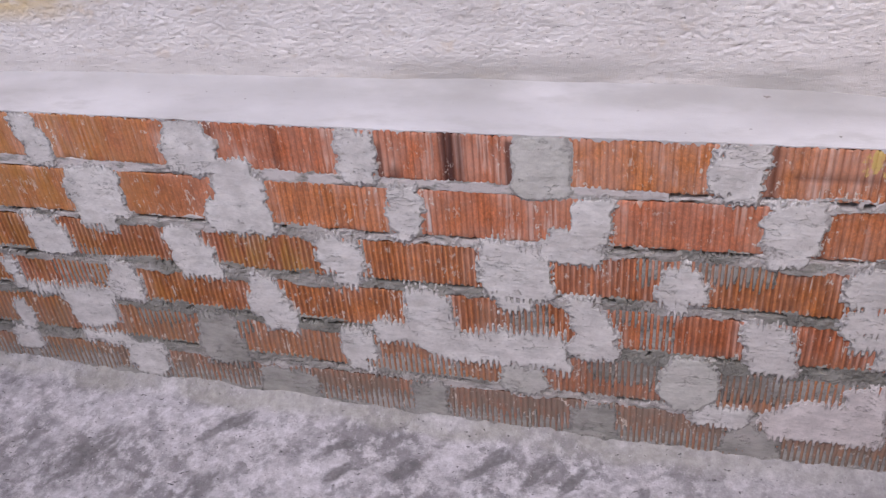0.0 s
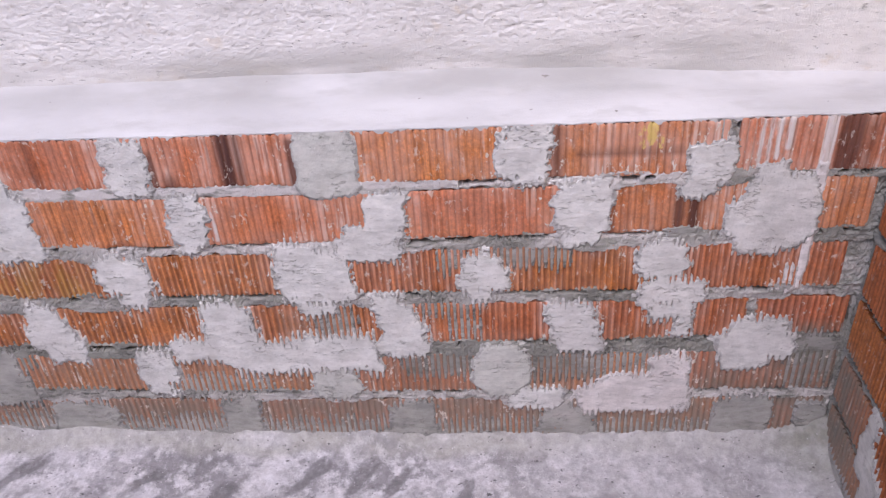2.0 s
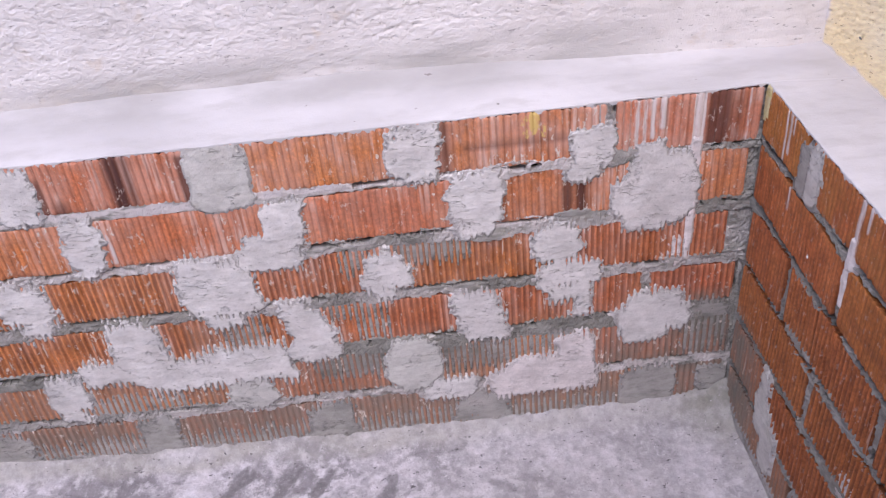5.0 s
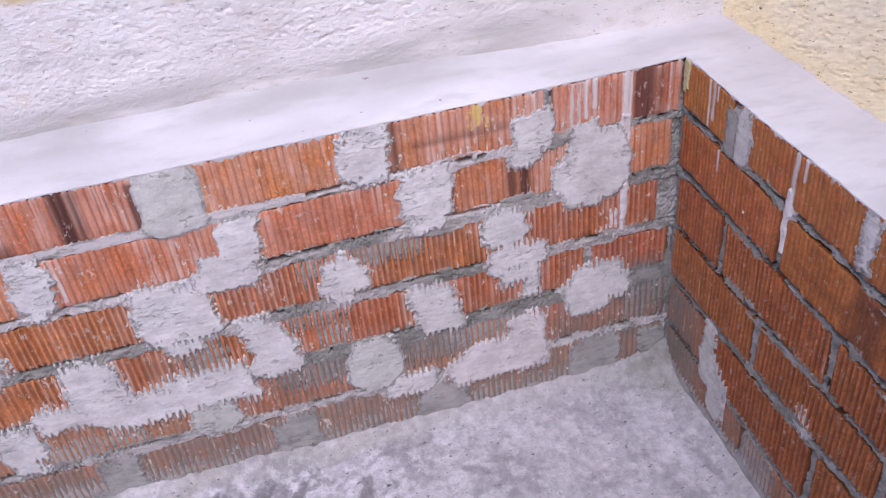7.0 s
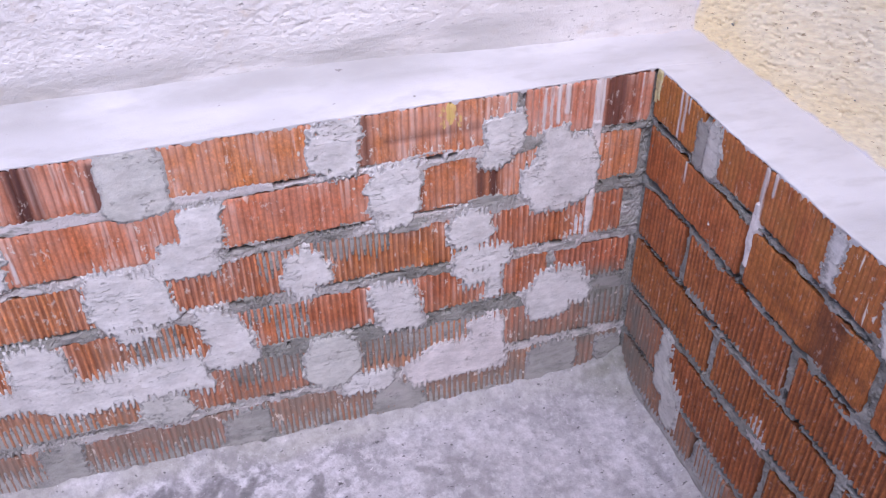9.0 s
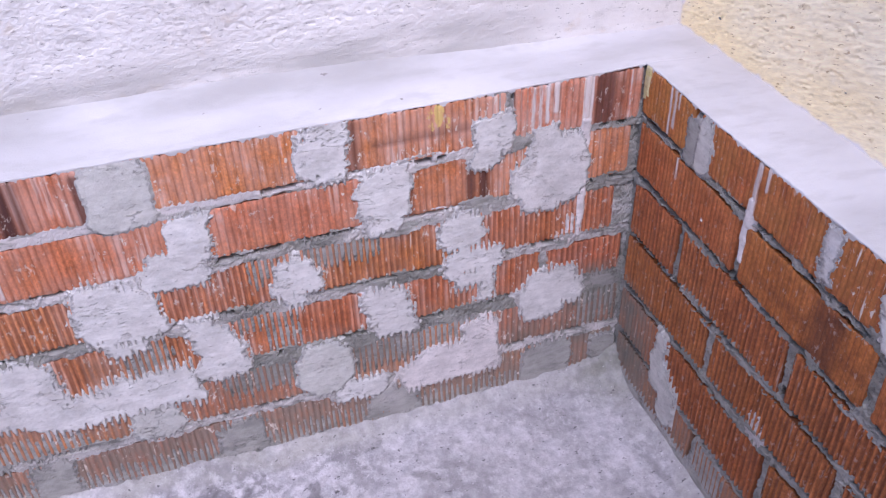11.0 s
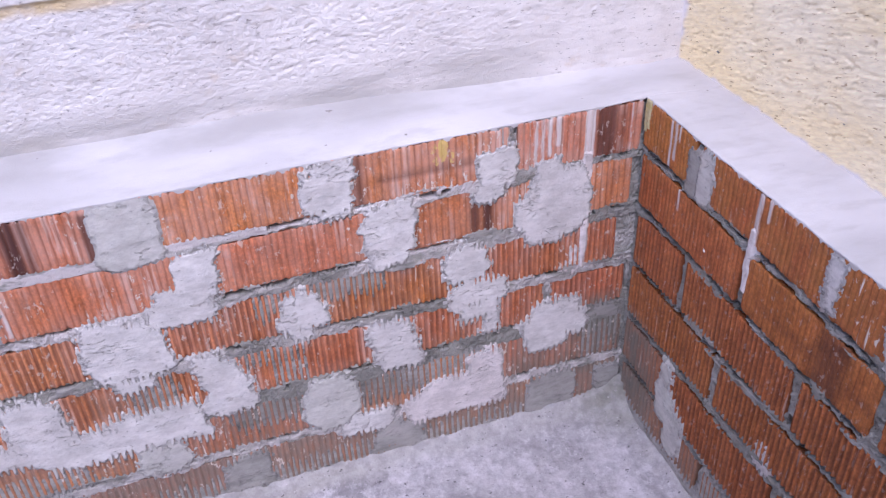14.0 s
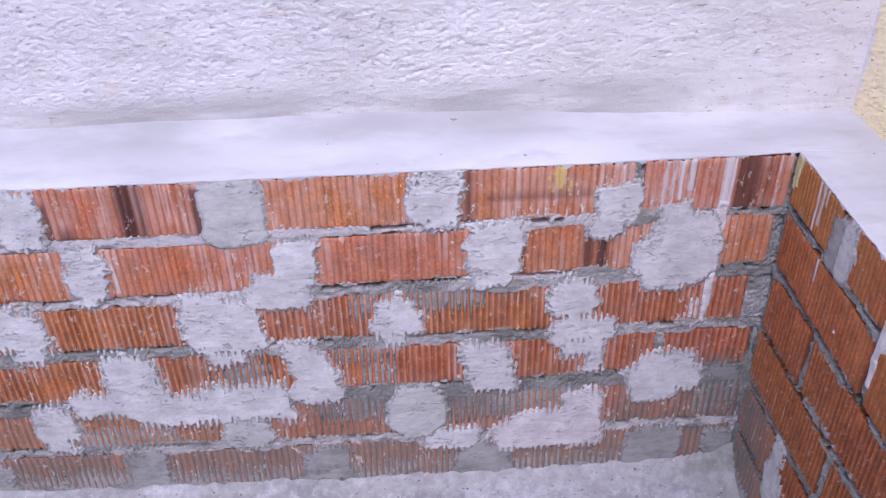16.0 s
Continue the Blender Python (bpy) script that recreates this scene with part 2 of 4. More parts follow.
def floor_material():
    k = Mat("stained_concrete", 0.88)
    # broad clouds of pale cement, flakes with sharp edges, then grain
    cloud = k.noise(6.5, (1, 0.9, 1), 7, 0.62)
    base = k.mix(k.step(cloud, 0.43, 0.57), (0.28, 0.264, 0.278), (0.50, 0.476, 0.503))
    flake = k.cells(11, 0.10, 3.0)
    base = k.mix(k.math("MULTIPLY", k.step(flake, 0.60, 0.66, 0, 0.75), k.step(k.noise(9, (1, 1, 1), 5, shift=4), 0.42, 0.58)), base, (0.58, 0.555, 0.585))
    base = k.mix(k.math("MULTIPLY", k.step(flake, 0.34, 0.28, 0, 0.6), k.step(k.noise(8, (1, 1, 1), 5, shift=6), 0.45, 0.60)), base, (0.20, 0.188, 0.198))
    base = k.mix(k.step(k.noise(30, (1, 0.8, 1), 9, 0.72, shift=3), 0.46, 0.60, 0, 0.75), base, (0.66, 0.633, 0.665))
    base = k.mix(k.step(k.noise(21, (1, 0.8, 1), 9, 0.72, shift=7), 0.50, 0.62, 0, 0.55), base, (0.22, 0.206, 0.214))
    brush = k.math("ADD", k.attr("sweep"), k.math("MULTIPLY", k.noise(48, (1, 1, 1), 8, 0.72, shift=5), 1.3))
    base = k.mix(k.step(brush, 0.92, 1.55, 0, 0.80), base, (0.165, 0.156, 0.162))
    base = k.mix(k.step(k.noise(95, (1, 1, 1), 7, 0.70, shift=9), 0.54, 0.66, 0, 0.45), base, (0.24, 0.225, 0.232))
    base = k.mix(k.math("MULTIPLY", k.attr("pale"), k.step(k.noise(20, (0.5, 1, 1), 6, shift=2), 0.30, 0.65, 0.35, 0.9)), base, (0.37, 0.352, 0.330))
    base = k.mix(k.math("MULTIPLY", k.attr("calm"), 0.5), base, (0.43, 0.410, 0.415))
    # grey-green and darker towards the corner of the two walls
    base = k.mix(k.math("MULTIPLY", k.attr("corner_tone"), k.step(k.noise(25, (1, 1, 1), 5, shift=22), 0.30, 0.60, 0.35, 0.95)), base, (0.235, 0.228, 0.198))
    base = k.mix(1.0, base, k.step(k.noise(55, (1, 1, 1), 6, 0.7, shift=27), 0.32, 0.68, 0.82, 1.13), "MULTIPLY")
    pits = k.step(k.noise(120, (0.6, 1, 1), 3, 0.6, shift=14), 0.665, 0.70)
    base = k.mix(k.math("MULTIPLY", pits, 0.85), base, (0.10, 0.092, 0.095))
    crumb = k.step(k.noise(150, (1, 1, 1), 3, shift=18), 0.70, 0.73)
    base = k.mix(crumb, base, (0.66, 0.63, 0.645))
    h = k.math("SUBTRACT", k.math("ADD", k.math("ADD", k.noise(60, (1, 1, 1), 7, 0.65), crumb), k.math("MULTIPLY", k.noise(260, (1, 1, 1), 4), 0.6)), k.math("MULTIPLY", pits, 1.5))
    h = k.math("ADD", h, k.math("MULTIPLY", flake, 0.8))
    return k.finish(base, h, 0.75, 0.003)


M_BRICK = brick_material()
M_JOINT = mortar_material("joint_mortar", (0.33, 0.322, 0.295), (0.235, 0.228, 0.208), (0.085, 0.082, 0.076), 380, 0.002, 1.0)
M_PATCH = mortar_material("patch_mortar", (0.76, 0.738, 0.728), (0.61, 0.591, 0.580), (0.25, 0.236, 0.232), 300, 0.0012)
M_FILL = mortar_material("smooth_fill", (0.62, 0.610, 0.578), (0.53, 0.520, 0.492), (0.33, 0.315, 0.31), 420, 0.0014, 1.1)
M_OCHRE = mortar_material("yellow_paint", (0.62, 0.54, 0.22), (0.50, 0.42, 0.15), (0.28, 0.22, 0.08), 420, 0.001, 0.7)
M_MOSS = mortar_material("mossy_mortar", (0.25, 0.245, 0.225), (0.18, 0.176, 0.158), (0.08, 0.078, 0.068))
# darker mortar, mostly used low on the walls
M_FOOT = mortar_material("dark_mortar", (0.365, 0.357, 0.330), (0.285, 0.278, 0.256), (0.17, 0.16, 0.16), 420, 0.0012, 1.1)
M_WHITE = mortar_material("lime_wash", (0.80, 0.74, 0.735), (0.70, 0.645, 0.64), (0.42, 0.385, 0.38))
M_PLASTER, M_YELLOW, M_LEDGE, M_FLOOR = plaster_material(), yellow_material(), ledge_material(), floor_material()


# ---- mesh helpers ----
def mesh_object(name, verts, faces, material, parent=None, attrs=None, shade=True):
    me = bpy.data.meshes.new(name)
    me.from_pydata(verts, [], faces)
    me.materials.append(material)
    for key, values in (attrs or {}).items():
        a = me.attributes.new(key, "FLOAT", "POINT")
        a.data.foreach_set("value", np.ascontiguousarray(values, dtype=np.float32))
    if shade:
        me.polygons.foreach_set("use_smooth", np.ones(len(me.polygons), dtype=bool))
    me.update()
    if name.startswith("trim_ledge"):       # a crisp front edge
        for poly in me.polygons:
            poly.use_smooth = poly.normal.z > 0.6
    ob = new(name, me)
    if parent is not None:
        ob.parent = parent
    return ob


def grid_faces(nu, nv, keep=None, flip=False):
    i, j = np.meshgrid(np.arange(nu - 1), np.arange(nv - 1), indexing="ij")
    a = (i * nv + j).ravel()
    q = np.stack([a, a + nv, a + nv + 1, a + 1], axis=1)
    if flip:
        q = q[:, ::-1]
    if keep is not None:
        q = q[keep.ravel()[q].any(axis=1)]
    return q


def compact(points, quads, attrs):
    used, inverse = np.unique(quads, return_inverse=True)
    return points[used], inverse.reshape(quads.shape), {k: v[used] for k, v in attrs.items()}


class Face:
    """A wall face with coordinates u along it, v up, and d out of it."""

    def __init__(self, origin, along, out):
        self.o, self.a, self.n = np.array(origin, float), np.array(along, float), np.array(out, float)
        self.flip = np.dot(np.cross(self.a, (0, 0, 1)), self.n) < 0

    def at(self, u, v, d):
        u, v, d = (np.asarray(c, float).ravel() for c in (u, v, d))
        p = self.o + u[:, None] * self.a + d[:, None] * self.n
        p[:, 2] += v
        return p


NORTH = Face((0, 0, 0), (1, 0, 0), (0, -1, 0))      # u runs from the left to 0 at the corner
EAST = Face((0, 0, 0), (0, -1, 0), (-1, 0, 0))      # u runs from 0 at the corner towards the viewer


def sheet(name, face, u0, u1, v0, v1, step, height, material, parent, floor=-0.0085, attrs=None, label="", kind="", shade=True):
    """A relief sheet on a wall face: height(u, v) gives its distance out of the face; what lies deep is left out."""
    us = np.arange(u0, u1 + step, step)
    vs = np.arange(v0, v1 + step, step)
    U, V = np.meshgrid(us, vs, indexing="ij")
    D = height(U, V)
    extra = {k: f(U, V).ravel() for k, f in (attrs or {}).items()}
    quads = grid_faces(len(us), len(vs), D > floor, face.flip)
    if not len(quads):
        return None
    pts, quads, extra = compact(face.at(U, V, np.maximum(D, floor - 0.004)), quads, extra)
    ob = mesh_object(name, pts.tolist(), quads.tolist(), material, parent, extra, shade)
    return tagged(ob, label, kind=kind)


def box_mesh(name, lo, hi, material, parent=None):
    bm = bmesh.new()
    bmesh.ops.create_cube(bm, size=1)
    for v in bm.verts:
        v.co = [lerp(lo[i], hi[i], v.co[i] + 0.5) for i in range(3)]
    bmesh.ops.bevel(bm, geom=bm.edges[:], offset=0.004, segments=2, affect="EDGES")
    me = bpy.data.meshes.new(name)
    bm.to_mesh(me)
    bm.free()
    me.materials.append(material)
    ob = new(name, me)
    if parent is not None:
        ob.parent = parent
    return ob


# ---- brickwork: tops and bottoms of the six courses at a few places along each wall ----
class Brickwork:
    """The lay of one wall: its courses, head joints and rib pitch."""

    def __init__(self, face, nodes, tops, bottoms, heads, ends, pitches, gap):
        self.face, self.nodes, self.tops, self.bottoms = face, nodes, tops, bottoms
        self.heads, self.ends, self.pitches, self.gap = heads, ends, pitches, gap
        self.order = np.argsort(nodes)

    def along(self, values, u):
        return np.interp(u, np.array(self.nodes)[self.order], np.array(values)[self.order])

    def edges(self, k, u):
        return self.along(self.tops[k], u), self.along(self.bottoms[k], u)

    def spans(self, k):
        lo, hi = self.ends[k]
        cuts = sorted([lo - self.gap, *self.heads[k], hi + self.gap])
        return [(a + self.gap, b - self.gap) for a, b in zip(cuts, cuts[1:]) if b - a > 0.03]

    def ribs(self, k, u0, u1):
        return max(2, round((u1 - u0) / self.pitches[k]))

    def crest(self, U, V):
        """How far a place lies on a rib (1) or in a groove (0), and a random number that each groove keeps."""
        height, number = np.full(U.shape, 0.5), np.zeros(U.shape)
        for k in range(6):
            top, bottom = self.edges(k, U)
            for n, (u0, u1) in enumerate(self.spans(k)):
                here = (U > u0) & (U < u1) & (V > bottom - 0.011) & (V < top + 0.011)
                x = (U - u0) / (u1 - u0) * self.ribs(k, u0, u1)
                height = np.where(here, 0.5 - 0.5 * np.cos(2 * np.pi * x), height)
                number = np.where(here, np.floor(x + 0.5) + 31 * k + 7 * n, number)
        chance = np.sin(number * 12.9898) * 43758.5453
        return height, chance - np.floor(chance)


NORTH_NODES, EAST_NODES = (-2.1, -1.7, -1.3, -0.9, -0.45, 0.0), (0.0, 0.25, 0.5, 0.8)
NORTH_END, EAST_END = -2.9, 2.2
NORTH_TOPS = [
    (0.716, 0.7095, 0.702, 0.699, 0.697, 0.697),
    (0.596, 0.594, 0.589, 0.585, 0.588, 0.5885),
    (0.482, 0.472, 0.469, 0.4675, 0.468, 0.462),
    (0.375, 0.361, 0.357, 0.353, 0.347, 0.346),
    (0.273, 0.257, 0.241, 0.232, 0.224, 0.221),
    (0.145, 0.138, 0.127, 0.117, 0.109, 0.103),
]
NORTH_BOTTOMS = [
    (0.624, 0.614, 0.608, 0.6055, 0.603, 0.601),
    (0.494, 0.496, 0.492, 0.491, 0.494, 0.490),
    (0.391, 0.388, 0.382, 0.379, 0.372, 0.371),
    (0.298, 0.276, 0.264, 0.261, 0.257, 0.263),
    (0.180, 0.168, 0.151, 0.138, 0.130, 0.127),
    (0.050, 0.034, 0.017, 0.000, -0.010, -0.012),
]
EAST_TOPS = [
    (0.701, 0.695, 0.695, 0.692),
    (0.593, 0.585, 0.578, 0.572),
    (0.469, 0.470, 0.461, 0.449),
    (0.344, 0.344, 0.344, 0.342),
    (0.214, 0.219, 0.223, 0.228),
    (0.098, 0.092, 0.076, 0.070),
]
EAST_BOTTOMS = [
    (0.611, 0.606, 0.596, 0.585),
    (0.492, 0.485, 0.478, 0.472),
    (0.362, 0.360, 0.361, 0.360),
    (0.233, 0.243, 0.251, 0.260),
    (0.117, 0.106, 0.098, 0.094),
    (-0.03, -0.03, -0.03, -0.03),
]
# head joints, course by course
NORTH_HEADS = [
    [-2.53, -2.21, -1.880, -1.545, -1.222, -0.890, -0.572, -0.248],
    [-2.42, -2.10, -1.775, -1.460, -1.140, -0.805, -0.476, -0.105],
    [-2.58, -2.26, -1.925, -1.595, -1.280, -0.940, -0.640, -0.335],
    [-2.38, -2.050, -1.775, -1.455, -1.110, -0.795, -0.485, -0.175],
    [-2.54, -2.22, -1.885, -1.585, -1.270, -0.930, -0.620, -0.300],
    [-2.42, -2.085, -1.785, -1.450, -1.132, -0.795, -0.490, -0.160],
]
EAST_HEADS = [
    [0.172, 0.497, 0.80, 1.12, 1.44, 1.76],
    [0.324, 0.630, 0.95, 1.27, 1.59, 1.91],
    [0.171, 0.481, 0.79, 1.11, 1.43, 1.75],
    [0.300, 0.629, 0.95, 1.27, 1.59, 1.91],
    [0.160, 0.491, 0.82, 1.14, 1.46, 1.78],
    [0.309, 0.62, 0.93, 1.25, 1.57, 1.89],
]
JOINT = 0.0075                # half a head joint
LAY_NORTH = Brickwork(NORTH, NORTH_NODES, NORTH_TOPS, NORTH_BOTTOMS, NORTH_HEADS,
                      [(NORTH_END, u) for u in (-0.003, -0.015, -0.036, -0.010, -0.006, -0.010)], (0.0118, 0.0112, 0.0106, 0.0114, 0.0118, 0.0118), 0.0075)
LAY_EAST = Brickwork(EAST, EAST_NODES, EAST_TOPS, EAST_BOTTOMS, EAST_HEADS,
                     [(u, EAST_END) for u in (0.004, 0.008, 0.011, 0.007, 0.008, 0.010)], (0.0105, 0.0105, 0.0112, 0.0112, 0.0118, 0.0118), 0.0095)


# ---- ground ----
def spaced(dense_lo, dense_hi, step, far_lo, far_hi):
    mid = list(np.arange(dense_lo, dense_hi + step / 2, step))
    lo, hi, s = [], [], step
    x = dense_lo
    while x > far_lo:
        s *= 1.5
        x -= s
        lo.append(max(x, far_lo))
    x, s = mid[-1], step
    while x < far_hi:
        s *= 1.5
        x += s
        hi.append(min(x, far_hi))
    return np.array(lo[::-1] + mid + hi)


def floor_level(X, Y):
    near = smooth(-4, -2.5, X) * smooth(-3, -1.0, Y)
    rise = np.interp(X, (-6, -2.4, -2.1, -1.7, -1.3, -0.9, -0.45, 0.0), (0.0, 0.066, 0.064, 0.045, 0.028, 0.011, 0.003, 0.0))
    wavy = (fbm(X * 5, Y * 5, 1, 3) - 0.5) * 0.012 * near + (fbm(X * 32, Y * 32, 4, 4) - 0.5) * 0.007 * near
    rise = rise - 0.012 * smooth(-0.45, -0.05, X) * smooth(0.0, -0.12, Y)
    reach = 0.032 + 0.026 * fbm(X * 7, Y * 7, 9, 3)
    rise = rise - 0.010 * smooth(-2.6, -2.2, X)
    cove = 0.024 * np.clip(1 + Y / reach, 0, 1) ** 2 + 0.016 * np.clip(1 + X / reach, 0, 1) ** 2 * smooth(0.0, -0.01, Y)
    corner = 0.030 * smooth(0.09, 0.0, np.hypot(X, Y))
    cove = cove * (0.7 + 0.6 * fbm(X * 9, Y * 9, 8, 3)) + cove * (fbm(X * 60, Y * 60, 6, 2) - 0.5) * 0.5
    return rise + wavy * smooth(0.3, -0.05, Y) + np.where((X < 0.02) & (Y < 0.02) & (X > -2.9) & (Y > -2.2), cove + corner, 0.0)


def build_ground():
    xs = spaced(-2.5, 0.03, 0.006, -60, 60)
    ys = spaced(-0.6, 0.03, 0.006, -60, 60)
    X, Y = np.meshgrid(xs, ys, indexing="ij")
    Z = floor_level(X, Y)
    # dark sweeps left by a brush in the wet cement
    sweep = np.zeros_like(X)
    for cx, cy, length, width, ang in ((-0.995, -0.095, 0.085, 0.030, 56), (-0.895, -0.098, 0.080, 0.032, 57), (-0.825, -0.104, 0.065, 0.024, 57), (-0.694, -0.130, 0.050, 0.030, 72),
                                       (-0.470, -0.165, 0.055, 0.024, -35), (-0.42, -0.14, 0.04, 0.014, 15), (-1.825, -0.244, 0.13, 0.09, 69), (-1.57, -0.098, 0.10, 0.036, 46),
                                       (-1.304, -0.11, 0.055, 0.030, 37), (-1.155, -0.142, 0.05, 0.036, 52), (-1.282, -0.175, 0.055, 0.03, 41), (-1.538, -0.26, 0.05, 0.05, 77), (-0.04, -0.285, 0.08, 0.022, 88)):
        c, s = math.cos(radians(ang)), math.sin(radians(ang))
        p, q = (X - cx) * c + (Y - cy) * s, -(X - cx) * s + (Y - cy) * c
        q = q + (fbm(X * 25, Y * 25, 6, 4) - 0.5) * 0.035
        streak = 0.15 + 1.6 * fbm(p * 14, q * 110, 3, 3)
        sweep = np.maximum(sweep, 0.9 * streak * smooth(length * 1.15, length * 0.4, np.abs(p)) * smooth(width, 0.0, np.abs(q)))
    wander = (fbm(X * 11, Y * 11, 2, 3) - 0.5) * 0.07
    pale = np.maximum(smooth(-0.055, -0.020, Y + wander) * (Y < 0.05), smooth(-0.05, -0.02, X + wander) * (X < 0.05))
    pts = np.stack([X.ravel(), Y.ravel(), Z.ravel()], axis=1)
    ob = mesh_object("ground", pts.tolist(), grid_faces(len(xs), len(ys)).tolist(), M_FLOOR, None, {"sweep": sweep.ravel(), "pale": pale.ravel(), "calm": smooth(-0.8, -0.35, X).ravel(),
                                                                                                                        "corner_tone": (smooth(0.16, 0.03, np.hypot(X, Y)) * (X < 0.02)).ravel()})
    return tagged(ob, "worn grey concrete slab with dark brush marks and pale dust", "ground", kind="structure")


ground = build_ground()

# ---- cores of the two low walls ----
wall_north = tagged(box_mesh("wall_north", (NORTH_END, 0.026, -0.05), (0.15, 0.145, 0.684), M_JOINT),
                    "low wall of ribbed terracotta hollow bricks smeared with grey mortar", "wall", kind="structure")
wall_east = tagged(box_mesh("wall_east", (0.026, -EAST_END, -0.05), (0.15, 0.022, 0.684), M_JOINT),
                   "low return wall of ribbed terracotta bricks with open grey joints", "wall", kind="structure")


# ---- ledge on top of both walls ----
def ledge_top(X, Y):
    """Height of the skim coat; it rises towards the house wall along the north side."""
    front_n = LAY_NORTH.along(NORTH_TOPS[0], X) + 0.003
    back_n = 0.690 + 0.034 * smooth(0.12, -0.75, X)
    t = np.clip(Y / 0.145, 0, 1)
    north = lerp(front_n, back_n, t ** 1.2) + (0.005 + 0.010 * fbm(X * 4, X * 0 + 2, 6, 3)) * np.clip((Y - 0.10) / 0.05, 0, 1.05) ** 2 * smooth(0.14, -0.05, X)
    east = lerp(LAY_EAST.along(EAST_TOPS[0], -Y) + 0.003, 0.694, np.clip(X / 0.15, 0, 1))
    blend = smooth(-0.06, 0.04, X - Y * 0.9)
    z = lerp(north, east, blend)
    return z + (fbm(X * 9, Y * 20, 3, 3) - 0.5) * 0.0035 * np.maximum(smooth(0.0, 0.04, Y), smooth(0.0, 0.04, X)) + (fbm(X * 45, Y * 60, 5, 3) - 0.5) * 0.0015


def build_ledge_north():
    xs = np.arange(NORTH_END, 0.1621, 0.0036)
    ts = np.concatenate([np.linspace(-0.07, 0, 7), np.linspace(0.03, 1.02, 34)])
    X, T = np.meshgrid(xs, ts, indexing="ij")
    lip = 0.0012 + (fbm(X * 40, X * 0 + 3, 2, 4) - 0.5) * 0.004      # front edge wanders in and out
    lip = np.where(X > -0.01, 0.0, lip)
    Y = np.where(T <= 0, lip + 0.0008 * smooth(-0.02, 0, T), lerp(lip + 0.0008, 0.150, np.clip(T, 0, 1.02)))
    Z = ledge_top(X, np.maximum(Y, 0))
    drop = np.clip(-T / 0.07, 0, 1)
    ragged = 0.0026 + 0.006 * smooth(0.50, 0.72, fbm(X * 130, X * 0 + 8, 7, 3))
    Z = Z - np.where(T <= 0, drop * ragged, 0.0) - np.where((T > 0) & (T < 0.035), 0.0008, 0)
    grey_band = 0.9 * smooth(0.045, 0.13, Y) * smooth(0.05, -0.45, X) * (1 - 0.45 * smooth(-1.0, -1.4, X))
    pts = np.stack([X.ravel(), Y.ravel(), Z.ravel()], axis=1)
    quads = grid_faces(len(xs), len(ts))
    # the return wall's strip begins past the corner diagonal
    mid = pts[quads].mean(axis=1)
    quads = quads[(mid[:, 0] < 0.002) | (mid[:, 1] > 0.0)]
    pts, quads, extra = compact(pts, quads, {"grey_band": grey_band.ravel()})
    ob = mesh_object("trim_ledge_north", pts.tolist(), quads.tolist(), M_LEDGE, None, extra)
    return tagged(ob, "pale skim-plastered ledge on top of the low brick wall", "ledge", kind="structure")


def build_ledge_east():
    ys = np.append(np.arange(-EAST_END, -0.003, 0.0036), [0.0, 0.004])
    ts = np.concatenate([np.linspace(-0.07, 0, 7), np.linspace(0.03, 1.02, 34)])
    Yg, T = np.meshgrid(ys, ts, indexing="ij")
    lip = 0.0012 + (fbm(Yg * 40, Yg * 0 + 5, 9, 4) - 0.5) * 0.004
    X = np.where(T <= 0, lip + 0.0008 * smooth(-0.02, 0, T), lerp(lip + 0.0008, 0.156, np.clip(T, 0, 1.02)))
    Z = ledge_top(np.maximum(X, 0), Yg)
    drop = np.clip(-T / 0.07, 0, 1)
    ragged = 0.0024 + 0.006 * smooth(0.50, 0.72, fbm(Yg * 130, Yg * 0 + 2, 10, 3))
    Z = Z - np.where(T <= 0, drop * ragged, 0.0)
    Z = Z - 0.0004 * (Yg > -0.001)
    pts = np.stack([X.ravel(), Yg.ravel(), Z.ravel()], axis=1)
    ob = mesh_object("trim_ledge_east", pts.tolist(), grid_faces(len(ys), len(ts), flip=True).tolist(), M_LEDGE, None, {"grey_band": np.zeros(X.size)})
    return tagged(ob, "white skim-plastered ledge on the return wall", "ledge", kind="structure")


build_ledge_north()
build_ledge_east()


# ---- rough rendered house walls above the ledge ----
def wall_levels(lo, dense_hi, step, hi):
    low = list(np.arange(lo, dense_hi, step))
    out, s = [], step
    z = low[-1]
    while z < hi:
        s *= 1.6
        z = min(z + s, hi)
        out.append(z)
    return np.array(low + out)


